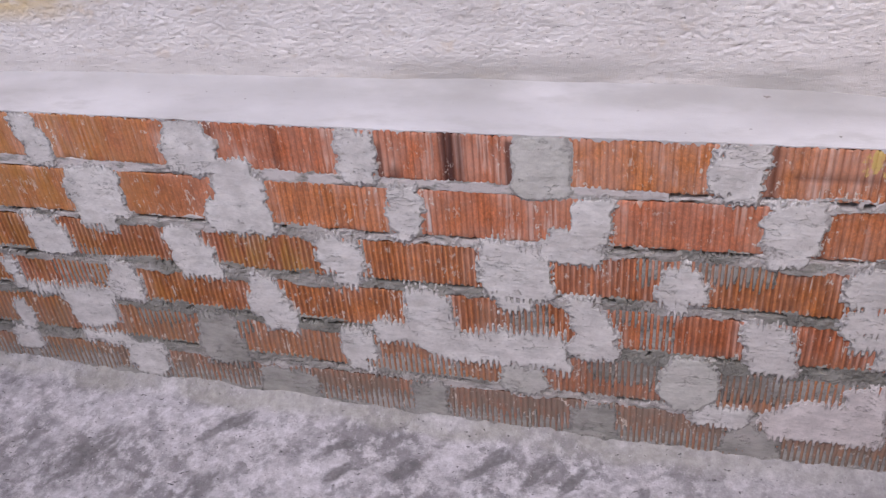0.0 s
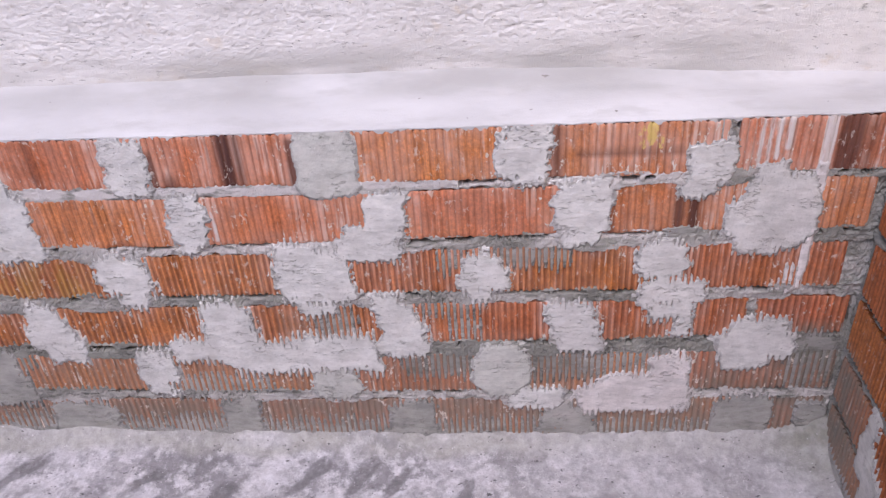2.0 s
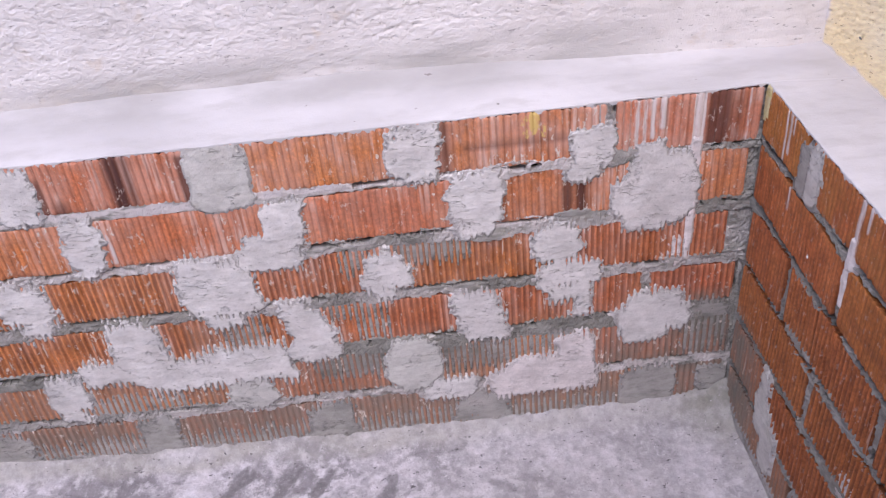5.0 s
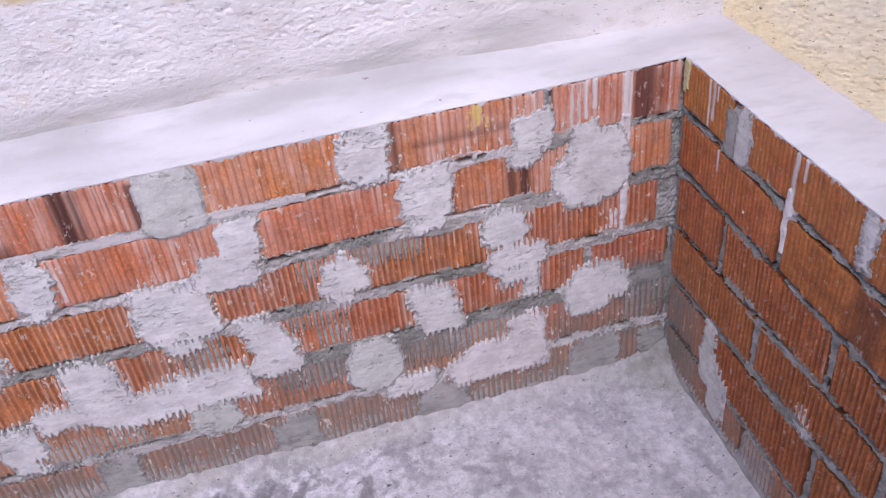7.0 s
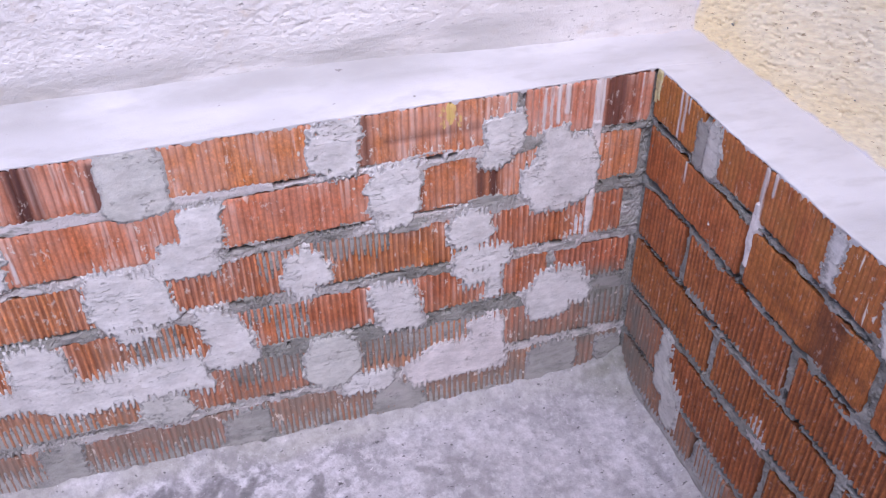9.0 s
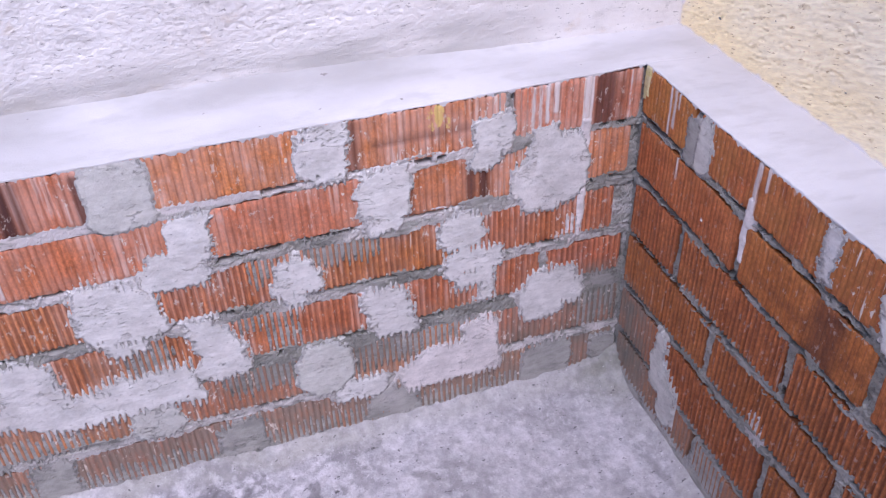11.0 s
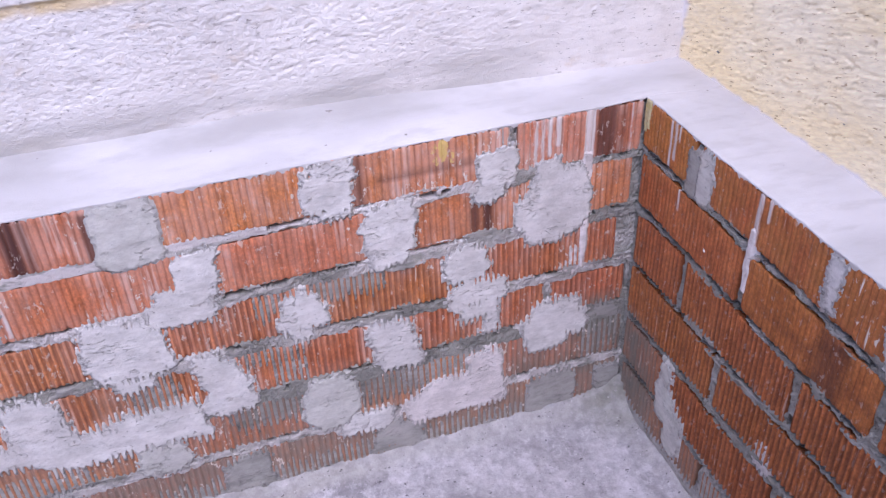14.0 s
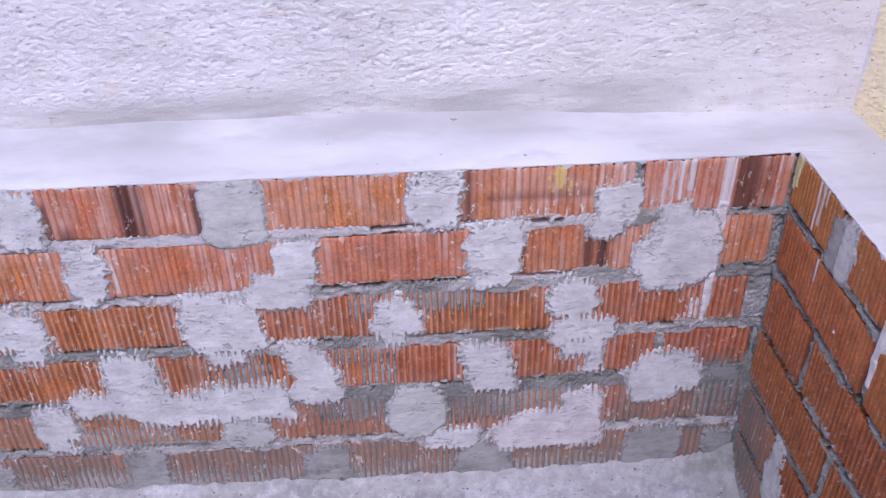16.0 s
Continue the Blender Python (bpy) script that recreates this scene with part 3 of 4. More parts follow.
def build_house_north():
    xs = np.concatenate([np.arange(NORTH_END, -2.32, 0.02), np.arange(-2.32, 0.156, 0.0024)])
    zs = wall_levels(0.67, 1.0, 0.0024, 2.9)
    X, Z = np.meshgrid(xs, zs, indexing="ij")
    rough = smooth(0.755, 0.80, Z + (fbm(X * 6, Z * 6, 2, 3) - 0.5) * 0.06) * (0.55 + 0.45 * smooth(0.0, -0.3, X))
    lumps = fbm(X * 170, Z * 300, 0, 3)
    rough = rough * (0.45 + 1.0 * fbm(X * 9, Z * 13, 12, 3))
    torn = fbm(X * 95, Z * 210, 5, 3)
    coarse = fbm(X * 16, Z * 22, 3, 3)
    d = 0.75 * rough * (smooth(0.40, 0.64, lumps) * 0.0008 - smooth(0.64, 0.72, torn) * 0.0020 + (coarse - 0.5) * 0.0045 + (fbm(X * 200, Z * 260, 4, 2) - 0.5) * 0.0012)
    d = d + (1 - rough) * ((fbm(X * 30, Z * 90, 7, 3) - 0.5) * 0.0022)
    # the upper coat overlaps the lower one, with old yellow paint under its edge
    line = Z + (fbm(X * 10, X * 0, 8, 3) - 0.5) * 0.006
    d = d + 0.004 * smooth(0.961, 0.964, line) * smooth(-0.75, -0.9, X)
    Y = 0.145 - d
    grey_band = smooth(0.80, 0.745, Z) * smooth(0.0, -0.35, X) * (1 - 0.6 * smooth(-1.0, -1.35, X))
    ochre = np.maximum(0.9 * smooth(0.938, 0.950, line) * smooth(0.966, 0.962, line) * smooth(-0.7, -0.95, X), smooth(0.82, 0.88, Z) * smooth(-1.68, -1.95, X) * 0.9)
    ochre = np.maximum(ochre, 0.35 * smooth(0.77, 0.74, Z) * np.exp(-((X + 1.1) / 0.09) ** 2))
    pts = np.stack([X.ravel(), Y.ravel(), Z.ravel()], axis=1)
    ob = mesh_object("wall_house_north", pts.tolist(), grid_faces(len(xs), len(zs)).tolist(), M_PLASTER, None, {"grey_band": grey_band.ravel(), "ochre": ochre.ravel()})
    return tagged(ob, "rough grey rendered house wall with traces of yellow paint", "wall", kind="structure")


def build_house_east():
    ys = np.concatenate([np.arange(-EAST_END, -0.78, 0.02), np.arange(-0.78, 0.1501, 0.0024)])
    zs = wall_levels(0.67, 1.0, 0.0024, 2.9)
    Y, Z = np.meshgrid(ys, zs, indexing="ij")
    S = Z + 0.32 * Y
    lumps = fbm(Y * 45, S * 230, 1, 4)
    torn = fbm(Y * 60, S * 230, 6, 3)
    d = (lumps - 0.5) * 0.0022 - smooth(0.68, 0.75, torn) * 0.0022 + (fbm(Y * 12, Z * 20, 4, 3) - 0.5) * 0.0014
    d = d * smooth(0.69, 0.72, Z)
    X = 0.152 - d
    edge = smooth(0.700, 0.692, Z + (fbm(Y * 40, Y * 0, 3, 3) - 0.5) * 0.016)
    pale = np.maximum(edge, smooth(0.132, 0.146, Y + (fbm(Z * 30, Z * 0, 5, 3) - 0.5) * 0.03)) * 0.9
    pts = np.stack([X.ravel(), Y.ravel(), Z.ravel()], axis=1)
    ob = mesh_object("wall_house_east", pts.tolist(), grid_faces(len(ys), len(zs), flip=True).tolist(), M_YELLOW, None, {"pale": pale.ravel()})
    return tagged(ob, "yellow-painted house wall with a coarse rendered finish", "wall", kind="structure")


build_house_north()
house_east = build_house_east()


def chip(parent, y, z, size):
    """A dark bit of grit stuck in the render."""
    bm = bmesh.new()
    bmesh.ops.create_icosphere(bm, subdivisions=2, radius=size)
    for v in bm.verts:
        v.co = Vector((v.co.x * 0.6, v.co.y * 1.3, v.co.z * 0.7)) * (0.8 + 0.5 * noise.noise(v.co * 300))
    me = bpy.data.meshes.new("grit")
    bm.to_mesh(me)
    bm.free()
    me.materials.append(M_JOINT)
    ob = new("grit", me)
    ob.location = (0.151, y, z)
    ob.parent = parent
    return ob


for y, z, size in ((0.023, 0.750, 0.0035), (-0.359, 0.872, 0.0025), (-0.12, 0.80, 0.0018), (-0.30, 0.76, 0.002)):
    chip(house_east, y, z, size)
tagged(box_mesh("wall_house_core", (NORTH_END, 0.16, -0.05), (0.5, 0.40, 2.9), M_PLASTER), "grey rendered body of the house wall", "wall", kind="structure")
tagged(box_mesh("wall_house_core_east", (0.165, -EAST_END, -0.05), (0.42, 0.155, 2.9), M_YELLOW), "yellow rendered body of the house wall", "wall", kind="structure")


# unseen plain walls that close the yard, added to block low sky light
tagged(box_mesh("wall_unseen_west", (-3.1, -2.2, -0.05), (-2.9, 0.155, 2.4), M_PLASTER), "unseen plain grey wall added to hold back low sky light", "wall", kind="structure")
tagged(box_mesh("wall_unseen_south", (-3.1, -2.4, -0.05), (0.42, -2.205, 2.4), M_PLASTER), "unseen plain grey wall added to hold back low sky light", "wall", kind="structure")


# ---- mortar joints: one relief sheet a wall ----
def joint_height(lay, seed, gaps, holes):
    north = lay is LAY_NORTH

    def height(U, V):
        H = np.full(U.shape, -0.06)
        n1 = (fbm(U * 40, V * 40, seed, 4) - 0.5)
        n2 = (fbm(U * 120, V * 120, seed + 3, 2) - 0.5) * 0.6 + (fbm(U * 300, V * 300, seed + 2, 2) - 0.5) * 0.6
        slop = fbm(U * 9, V * 4, seed + 5, 3)
        crack = fbm(U * 16, V * 6, seed + 7, 3)
        h = (-0.0026 if north else -0.0038) + 0.0026 * smooth(0.40, 0.66, slop) + n1 * 0.006 + n2 * 0.006 + (fbm(U * 75, V * 60, seed + 11, 3) - 0.5) * 0.004
        for k in range(6):
            top, bottom = lay.edges(k, U)
            lo, hi = lay.edges(k + 1, U)[0] if k < 5 else bottom - 0.05, bottom
            spread = 0.007 * smooth(0.5, 0.8, slop)
            inside = np.minimum(V - lo + spread, hi - V + spread)
            bed = h + np.minimum(inside + n1 * 0.014 + n2 * 0.006, 0) * 1.8
            flush = smooth(-0.55, -0.80, U) * (k == 0) * north
            bed = lerp(bed, -0.0012 + n1 * 0.004 + n2 * 0.0015 + np.minimum(inside + n1 * 0.010, 0) * 1.5, flush)
            # open gaps where the mortar has shrunk from the brick above
            open_gap = (np.abs(V - hi + 0.003 + n1 * 0.006) < 0.0042 * smooth(gaps, gaps + 0.10, crack)) & (k < 5)
            hole = (np.abs(V - hi + 0.005 + n1 * 0.008) < 0.0065) & (fbm(U * 42, V * 30, seed + 9, 3) > gaps + 0.12) & (k < 5)
            lower = (np.abs(V - lo - 0.001 + n1 * 0.006) < 0.0036 * smooth(gaps + 0.02, gaps + 0.10, fbm(U * 14 + 5, V * 6, seed + 8, 3))) & (not north)
            bed = np.where((open_gap | hole | lower) & (flush < 0.5), -0.05, bed)
            H = np.maximum(H, np.where(inside > -0.006, bed, -0.06))
            for c in lay.heads[k]:
                side = JOINT + 0.004 - np.abs(U - c + n1 * 0.006)
                ok = (V < top + 0.006) & (V > bottom - 0.006)
                head = h - 0.0015 + np.minimum(side, 0) * 1.6
                head = np.where((side < 0.005) & (U < c) & (crack > gaps + 0.02), -0.05, head)
                H = np.maximum(H, np.where(ok & (side > -0.004), head, -0.06))
        fill = -0.006 + 0.002 * smooth(0.5, 0.2, V) + n1 * 0.010 + n2 * 0.008
        H = np.where(V > lay.edges(0, U)[0] - 0.005, -0.06, H)
        H = np.minimum(0.0005, np.maximum(H, np.where((np.abs(U) < np.where(north & (np.abs(V - 0.42) < 0.075), 0.042, np.where(north & (np.abs(V - 0.54) < 0.06), 0.024, 0.016)) + n1 * 0.01) & (V < 0.69), fill, -0.06)))
        for u0, u1, v0, v1 in holes:        # where mortar is missing
            H = np.where((U + n1 * 0.008 > u0) & (U + n1 * 0.008 < u1) & (V > v0) & (V < v1), -0.06, H)
        return H
    return height


def pale_north(U, V):
    j1 = 1.4 * np.exp(-((V - 0.602) / 0.014) ** 2) * smooth(-0.3, -0.7, U)
    return np.maximum(j1, 0.85 * smooth(0.17, 0.11, V)) + 0.8 * smooth(0.25, 0.65, fbm(U * 8, V * 10, 2, 3)) * smooth(0.25, 0.40, V)


sheet("mortar_joints", NORTH, -2.6, 0.03, 0.0, 0.705, 0.0023, joint_height(LAY_NORTH, 1, 0.51, [(-0.249, -0.242, 0.640, 0.700), (-0.014, -0.005, 0.285, 0.346), (-0.515, -0.498, 0.088, 0.112), (-0.96, -0.945, 0.612, 0.66)]), M_JOINT, wall_north, floor=-0.022, shade=False,
      attrs={"pale": pale_north}, kind="stuff", label="rough grey mortar squeezed out between the bricks")
sheet("mortar_joints", EAST, -0.03, 1.5, 0.0, 0.70, 0.0023, joint_height(LAY_EAST, 4, 0.42, [(0.314, 0.336, 0.473, 0.489), (0.172, 0.194, 0.346, 0.362), (0.478, 0.494, 0.362, 0.385), (0.496, 0.512, 0.676, 0.70), (0.303, 0.316, 0.0, 0.09), (0.632, 0.645, 0.575, 0.60), (0.02, 0.06, 0.478, 0.486)]), M_JOINT, wall_east, floor=-0.022, shade=False,
      attrs={"pale": lambda U, V: 0.2 * smooth(0.4, 0.7, fbm(U * 8, V * 10, 2, 3))}, kind="stuff", label="rough grey mortar squeezed out between the bricks")


# ---- mortar patches smeared over the head joints ----
SMEARED = []                  # the patches' lobes on the north wall, where crumbs stick to the bricks around


def blob(U, V, lay, lobes, seed, comb, torn):
    """Signed distance to a union of rounded boxes with torn edges; negative inside. Mortar runs on in the grooves above and below it."""
    best, upright = np.full(U.shape, 9.0), np.zeros(U.shape)
    ragged = (fbm(U * 38, V * 45, seed, 3) - 0.5) * 0.026 + (fbm(U * 170, V * 200, seed + 2, 3) - 0.5) * 0.013
    for x0, x1, z0, z1 in lobes:
        cx, cz, hw, hh = (x0 + x1) / 2, (z0 + z1) / 2, (x1 - x0) / 2, (z1 - z0) / 2
        r = min(hw, hh) * 0.6
        qx, qz = np.abs(U - cx) - hw + r, np.abs(V - cz) - hh + r
        d = np.hypot(np.maximum(qx, 0), np.maximum(qz, 0)) + np.minimum(np.maximum(qx, qz), 0) - r
        nearer = d < best
        upright = np.where(nearer, smooth(-0.006, 0.006, qz - qx), upright)
        soft = min(0.018, 0.5 * hw, 0.5 * hh)
        h = np.clip(0.5 + 0.5 * (best - d) / soft, 0, 1)      # lobes run into one another
        best = lerp(best, d, h) - soft * h * (1 - h)
    rib, chance = lay.crest(U, V)
    teeth = (smooth(0.2, 0.8, rib) - 0.5) * (0.1 + 1.7 * chance ** 2.2 + 0.5 * vnoise(U * 25, V * 25, seed + 5)) * comb * 0.8
    return best - 0.0025 * (torn > 0.5) + teeth * (0.15 + 0.85 * upright) + ragged * torn


def patch(lay, parent, lobes, seed, material=None, thick=0.0015, comb=0.012, label="", name="mortar_patch", step=0.0015, torn=1.0):
    u0, u1 = min(b[0] for b in lobes) - 0.03, max(b[1] for b in lobes) + 0.03
    v0, v1 = min(b[2] for b in lobes) - 0.025, max(b[3] for b in lobes) + 0.025
    v1 = min(v1, float(lay.edges(0, (u0 + u1) / 2)[0]) + 0.001)
    u1, u0 = (min(u1, -0.002), u0) if lay is LAY_NORTH else (u1, max(u0, 0.002))
    if name == "mortar_patch" and lay is LAY_NORTH:
        SMEARED.extend(lobes)

    def height(U, V):
        d = blob(U, V, lay, lobes, seed, comb, torn)
        trowel = (fbm(U * 18, V * 70, seed + 1, 3) - 0.5) * 0.0011 + (fbm(U * 110, V * 200, seed + 6, 4) - 0.5) * 0.0007
        body = np.where(d < 0, np.minimum(-d * 1.3, thick), np.maximum(-d * 0.8, -0.011))
        return body + trowel * smooth(0.002, -0.005, d)

    def rim(U, V):
        return np.exp(-((blob(U, V, lay, lobes, seed, comb, torn) + 0.0012) / 0.0034) ** 2) * (torn > 0.5)

    return sheet(name, lay.face, u0, u1, v0, v1, step, height, material or M_PATCH, parent, floor=-0.0075,
                 attrs={"pale": lambda U, V: 0.5 * fbm(U * 14, V * 14, seed + 3, 3), "rim": rim}, label=label)


def north(lobes, seed, **kw):
    return patch(LAY_NORTH, wall_north, lobes, seed, **kw)


def east(lobes, seed, **kw):
    return patch(LAY_EAST, wall_east, lobes, seed, **kw)


# every lobe is left, right, bottom, top
# first course
north([(-2.25, -2.17, 0.61, 0.715)], 2, comb=0.006)
north([(-1.909, -1.858, 0.650, 0.712), (-1.900, -1.842, 0.602, 0.670)], 3, comb=0.006)
north([(-1.578, -1.505, 0.642, 0.712), (-1.596, -1.480, 0.606, 0.666), (-1.555, -1.427, 0.594, 0.630), (-1.508, -1.412, 0.524, 0.611), (-1.539, -1.402, 0.465, 0.543)], 6, comb=0.006)
north([(-1.249, -1.184, 0.596, 0.702), (-1.223, -1.178, 0.590, 0.615)], 9, comb=0.006)
north([(-0.937, -0.838, 0.578, 0.703)], 5, material=M_FILL, thick=0.0007, comb=0.002, torn=0.55, label="smooth grey mortar fill")
north([(-0.620, -0.532, 0.602, 0.682), (-0.595, -0.527, 0.663, 0.703), (-0.596, -0.541, 0.589, 0.612)], 12, comb=0.006, thick=0.002)
north([(-0.312, -0.238, 0.580, 0.655), (-0.317, -0.262, 0.562, 0.598)], 15, comb=0.005)
north([(-0.272, -0.252, 0.642, 0.697)], 16, material=M_JOINT, thick=-0.001, comb=0.004)
# second course
north([(-2.15, -2.06, 0.48, 0.60)], 17, comb=0.006)
north([(-1.832, -1.716, 0.530, 0.598), (-1.833, -1.713, 0.483, 0.551), (-1.827, -1.747, 0.458, 0.497)], 18, comb=0.007)
north([(-1.164, -1.103, 0.527, 0.590), (-1.167, -1.107, 0.492, 0.538), (-1.164, -1.137, 0.475, 0.499)], 21, comb=0.005)
north([(-0.838, -0.765, 0.508, 0.586), (-0.873, -0.778, 0.463, 0.527), (-0.896, -0.820, 0.444, 0.500), (-0.830, -0.784, 0.449, 0.479)], 24, comb=0.007)
north([(-0.522, -0.430, 0.493, 0.596), (-0.511, -0.450, 0.470, 0.502)], 27, comb=0.005)
north([(-0.217, -0.102, 0.460, 0.599), (-0.243, -0.098, 0.478, 0.554), (-0.220, -0.119, 0.447, 0.485), (-0.206, -0.160, 0.585, 0.618)], 30, comb=0.006, torn=0.8)
# third course
north([(-1.963, -1.893, 0.431, 0.478), (-1.958, -1.874, 0.384, 0.448)], 33)
north([(-1.645, -1.566, 0.421, 0.479), (-1.639, -1.549, 0.373, 0.437), (-1.627, -1.533, 0.350, 0.389)], 36)
north([(-1.324, -1.235, 0.418, 0.474), (-1.324, -1.228, 0.385, 0.447), (-1.301, -1.245, 0.355, 0.390)], 39)
north([(-1.000, -0.882, 0.411, 0.483), (-1.002, -0.872, 0.359, 0.444), (-0.974, -0.907, 0.330, 0.365), (-0.997, -0.926, 0.461, 0.490)], 42, thick=0.002)
north([(-0.678, -0.609, 0.400, 0.458), (-0.683, -0.596, 0.375, 0.424), (-0.666, -0.624, 0.352, 0.381)], 45)
north([(-0.380, -0.301, 0.389, 0.472), (-0.370, -0.261, 0.334, 0.394), (-0.353, -0.277, 0.300, 0.350), (-0.305, -0.277, 0.262, 0.309)], 48)
# fourth course
north([(-2.068, -2.035, 0.318, 0.365), (-2.060, -2.022, 0.283, 0.328)], 51, comb=0.006)
north([(-1.806, -1.747, 0.320, 0.369), (-1.813, -1.743, 0.272, 0.337)], 54, comb=0.007)
north([(-2.025, -1.913, 0.272, 0.299), (-1.939, -1.809, 0.269, 0.300), (-1.940, -1.830, 0.192, 0.290)], 57)
north([(-1.484, -1.420, 0.307, 0.363), (-1.502, -1.404, 0.263, 0.323), (-1.476, -1.398, 0.232, 0.281)], 60, comb=0.007)
north([(-1.156, -1.073, 0.279, 0.361), (-1.161, -1.058, 0.243, 0.311), (-1.229, -1.094, 0.225, 0.274), (-1.128, -0.940, 0.193, 0.264), (-0.994, -0.849, 0.194, 0.279), (-0.876, -0.841, 0.186, 0.257)], 63, comb=0.014, thick=0.002)
north([(-0.831, -0.768, 0.281, 0.354), (-0.832, -0.756, 0.246, 0.314), (-0.843, -0.747, 0.232, 0.264), (-0.836, -0.796, 0.336, 0.369)], 66, comb=0.007, thick=0.002)
north([(-0.528, -0.444, 0.249, 0.347), (-0.516, -0.433, 0.228, 0.283)], 69)
north([(-0.206, -0.105, 0.230, 0.299), (-0.225, -0.088, 0.207, 0.265), (-0.209, -0.131, 0.178, 0.218)], 72, comb=0.009, torn=0.75)
# fifth course
north([(-2.088, -2.057, 0.197, 0.251), (-2.080, -2.050, 0.164, 0.215)], 75, comb=0.006)
north([(-2.119, -2.050, 0.108, 0.165)], 76, comb=0.008)
north([(-1.631, -1.542, 0.186, 0.258), (-1.639, -1.526, 0.122, 0.205)], 78, material=M_FOOT)
north([(-1.309, -1.231, 0.160, 0.247), (-1.294, -1.244, 0.141, 0.174)], 81, comb=0.016)
north([(-0.977, -0.886, 0.120, 0.199)], 84, material=M_FILL, comb=0.006)
north([(-0.672, -0.564, 0.142, 0.228), (-0.655, -0.582, 0.120, 0.253)], 87, material=M_FILL, comb=0.005, torn=0.7, thick=0.002, label="round smooth grey mortar fill")
north([(-0.607, -0.503, 0.085, 0.138)], 88, comb=0.008)
north([(-0.338, -0.269, 0.096, 0.219), (-0.470, -0.262, 0.073, 0.147), (-0.432, -0.324, 0.102, 0.174)], 9, material=M_WHITE, comb=0.010, torn=0.7, thick=0.002, label="whitish plaster smear over the bricks")
# foot of the wall
north([(-1.926, -1.814, 0.144, 0.176), (-1.830, -1.732, 0.062, 0.163)], 90, comb=0.012)
for n, (x0, x1, z0, z1) in enumerate(((-1.513, -1.383, 0.022, 0.120), (-1.167, -1.095, 0.020, 0.124), (-0.836, -0.748, 0.010, 0.108), (-0.545, -0.436, -0.005, 0.090), (-0.209, -0.106, -0.005, 0.112))):
    north([(x0, x1, z0, z1)], 20 + n, material=M_FOOT, thick=0.0006, comb=0.010, torn=1.1)
north([(-0.058, 0.004, -0.010, 0.089)], 31, material=M_FOOT, thick=0.004, comb=0.0)
# thin mortar that fills only the grooves
for n, (x0, x1, z0, z1, material) in enumerate(((-0.716, -0.675, 0.425, 0.467, M_JOINT), (-0.618, -0.498, 0.435, 0.472, M_JOINT), (-0.793, -0.671, 0.182, 0.231, M_MOSS), (-0.560, -0.433, 0.168, 0.224, M_MOSS),
                                                (-0.757, -0.667, 0.325, 0.354, M_JOINT), (-0.945, -0.882, 0.255, 0.340, M_JOINT), (-0.705, -0.655, 0.280, 0.319, M_FOOT),
                                                (-0.095, -0.010, 0.136, 0.255, M_MOSS), (-1.935, -1.810, 0.315, 0.390, M_JOINT), (-1.763, -1.651, 0.226, 0.262, M_JOINT), (-1.590, -1.510, 0.215, 0.258, M_JOINT),
                                                (-1.250, -1.060, 0.140, 0.180, M_FOOT), (-0.470, -0.300, 0.165, 0.222, M_FOOT))):
    north([(x0, x1, z0, z1)], 40 + n, material=material, thick=-0.0017, comb=0.022, name="mortar_smear", label="thin mortar left in the grooves")
for n, (x0, x1) in enumerate(((-2.2, -1.86), (-1.74, -1.50), (-1.40, -1.15), (-1.11, -0.84), (-0.76, -0.54), (-0.45, -0.20))):
    base_z = float(np.interp((x0 + x1) / 2, NORTH_NODES, (0.073, 0.054, 0.037, 0.019, 0.010, 0.006)))
    north([(x0, x1, base_z - 0.02, base_z + 0.030)], 50 + n, material=M_FOOT, thick=-0.0014, comb=0.036, name="mortar_smear", label="thin mortar left in the grooves")
for n, u in enumerate(np.arange(-2.3, -0.05, 0.25)):
    base_z = float(np.interp(u + 0.125, NORTH_NODES, (0.073, 0.054, 0.037, 0.019, 0.010, 0.006)))
    north([(u - 0.03, min(u + 0.28, 0.0), base_z - 0.05, base_z + 0.004)], 95 + n, material=M_FOOT, thick=0.0008, comb=0.008, torn=1.3, name="mortar_foot", step=0.002)
for n, u in enumerate(np.arange(0.0, 0.9, 0.25)):
    east([(u - 0.03, u + 0.28, -0.06, 0.010)], 105 + n, material=M_FOOT, thick=0.0008, comb=0.006, torn=1.2, name="mortar_foot", step=0.002)
# return wall
east([(0.147, 0.178, 0.597, 0.675)], 3, thick=0.0005, comb=0.004, material=M_FOOT, torn=0.6)
east([(0.182, 0.216, 0.596, 0.692)], 4, thick=0.002, comb=0.004, material=M_FILL, torn=0.6)
east([(0.487, 0.515, 0.600, 0.690)], 6, thick=0.001, comb=0.003, torn=0.8)
east([(0.606, 0.660, 0.635, 0.676), (0.613, 0.668, 0.585, 0.645)], 8, comb=0.014)
east([(0.154, 0.186, 0.135, 0.226), (0.146, 0.206, 0.080, 0.158), (0.182, 0.240, 0.026, 0.130)], 12, material=M_FILL, thick=0.002, comb=0.001, torn=0.7)
east([(0.317, 0.405, -0.01, 0.088)], 14, material=M_FOOT, thick=-0.0006)
east([(0.435, 0.459, 0.240, 0.271)], 15, material=M_WHITE, thick=-0.0012, comb=0.012, name="mortar_smear", label="thin mortar left in the grooves")
east([(0.2195, 0.2250, 0.518, 0.5235)], 90, material=M_WHITE, thick=0.002, comb=0.0, name="paint_spot", label="small white paint spot", step=0.0012, torn=0.1)

north([(-0.132, -0.118, 0.380, 0.412), (-0.138, -0.112, 0.356, 0.388)], 59, material=M_WHITE, thick=-0.0002, comb=0.004, name="paint_drip", label="pale smear below a paint run", torn=0.6)
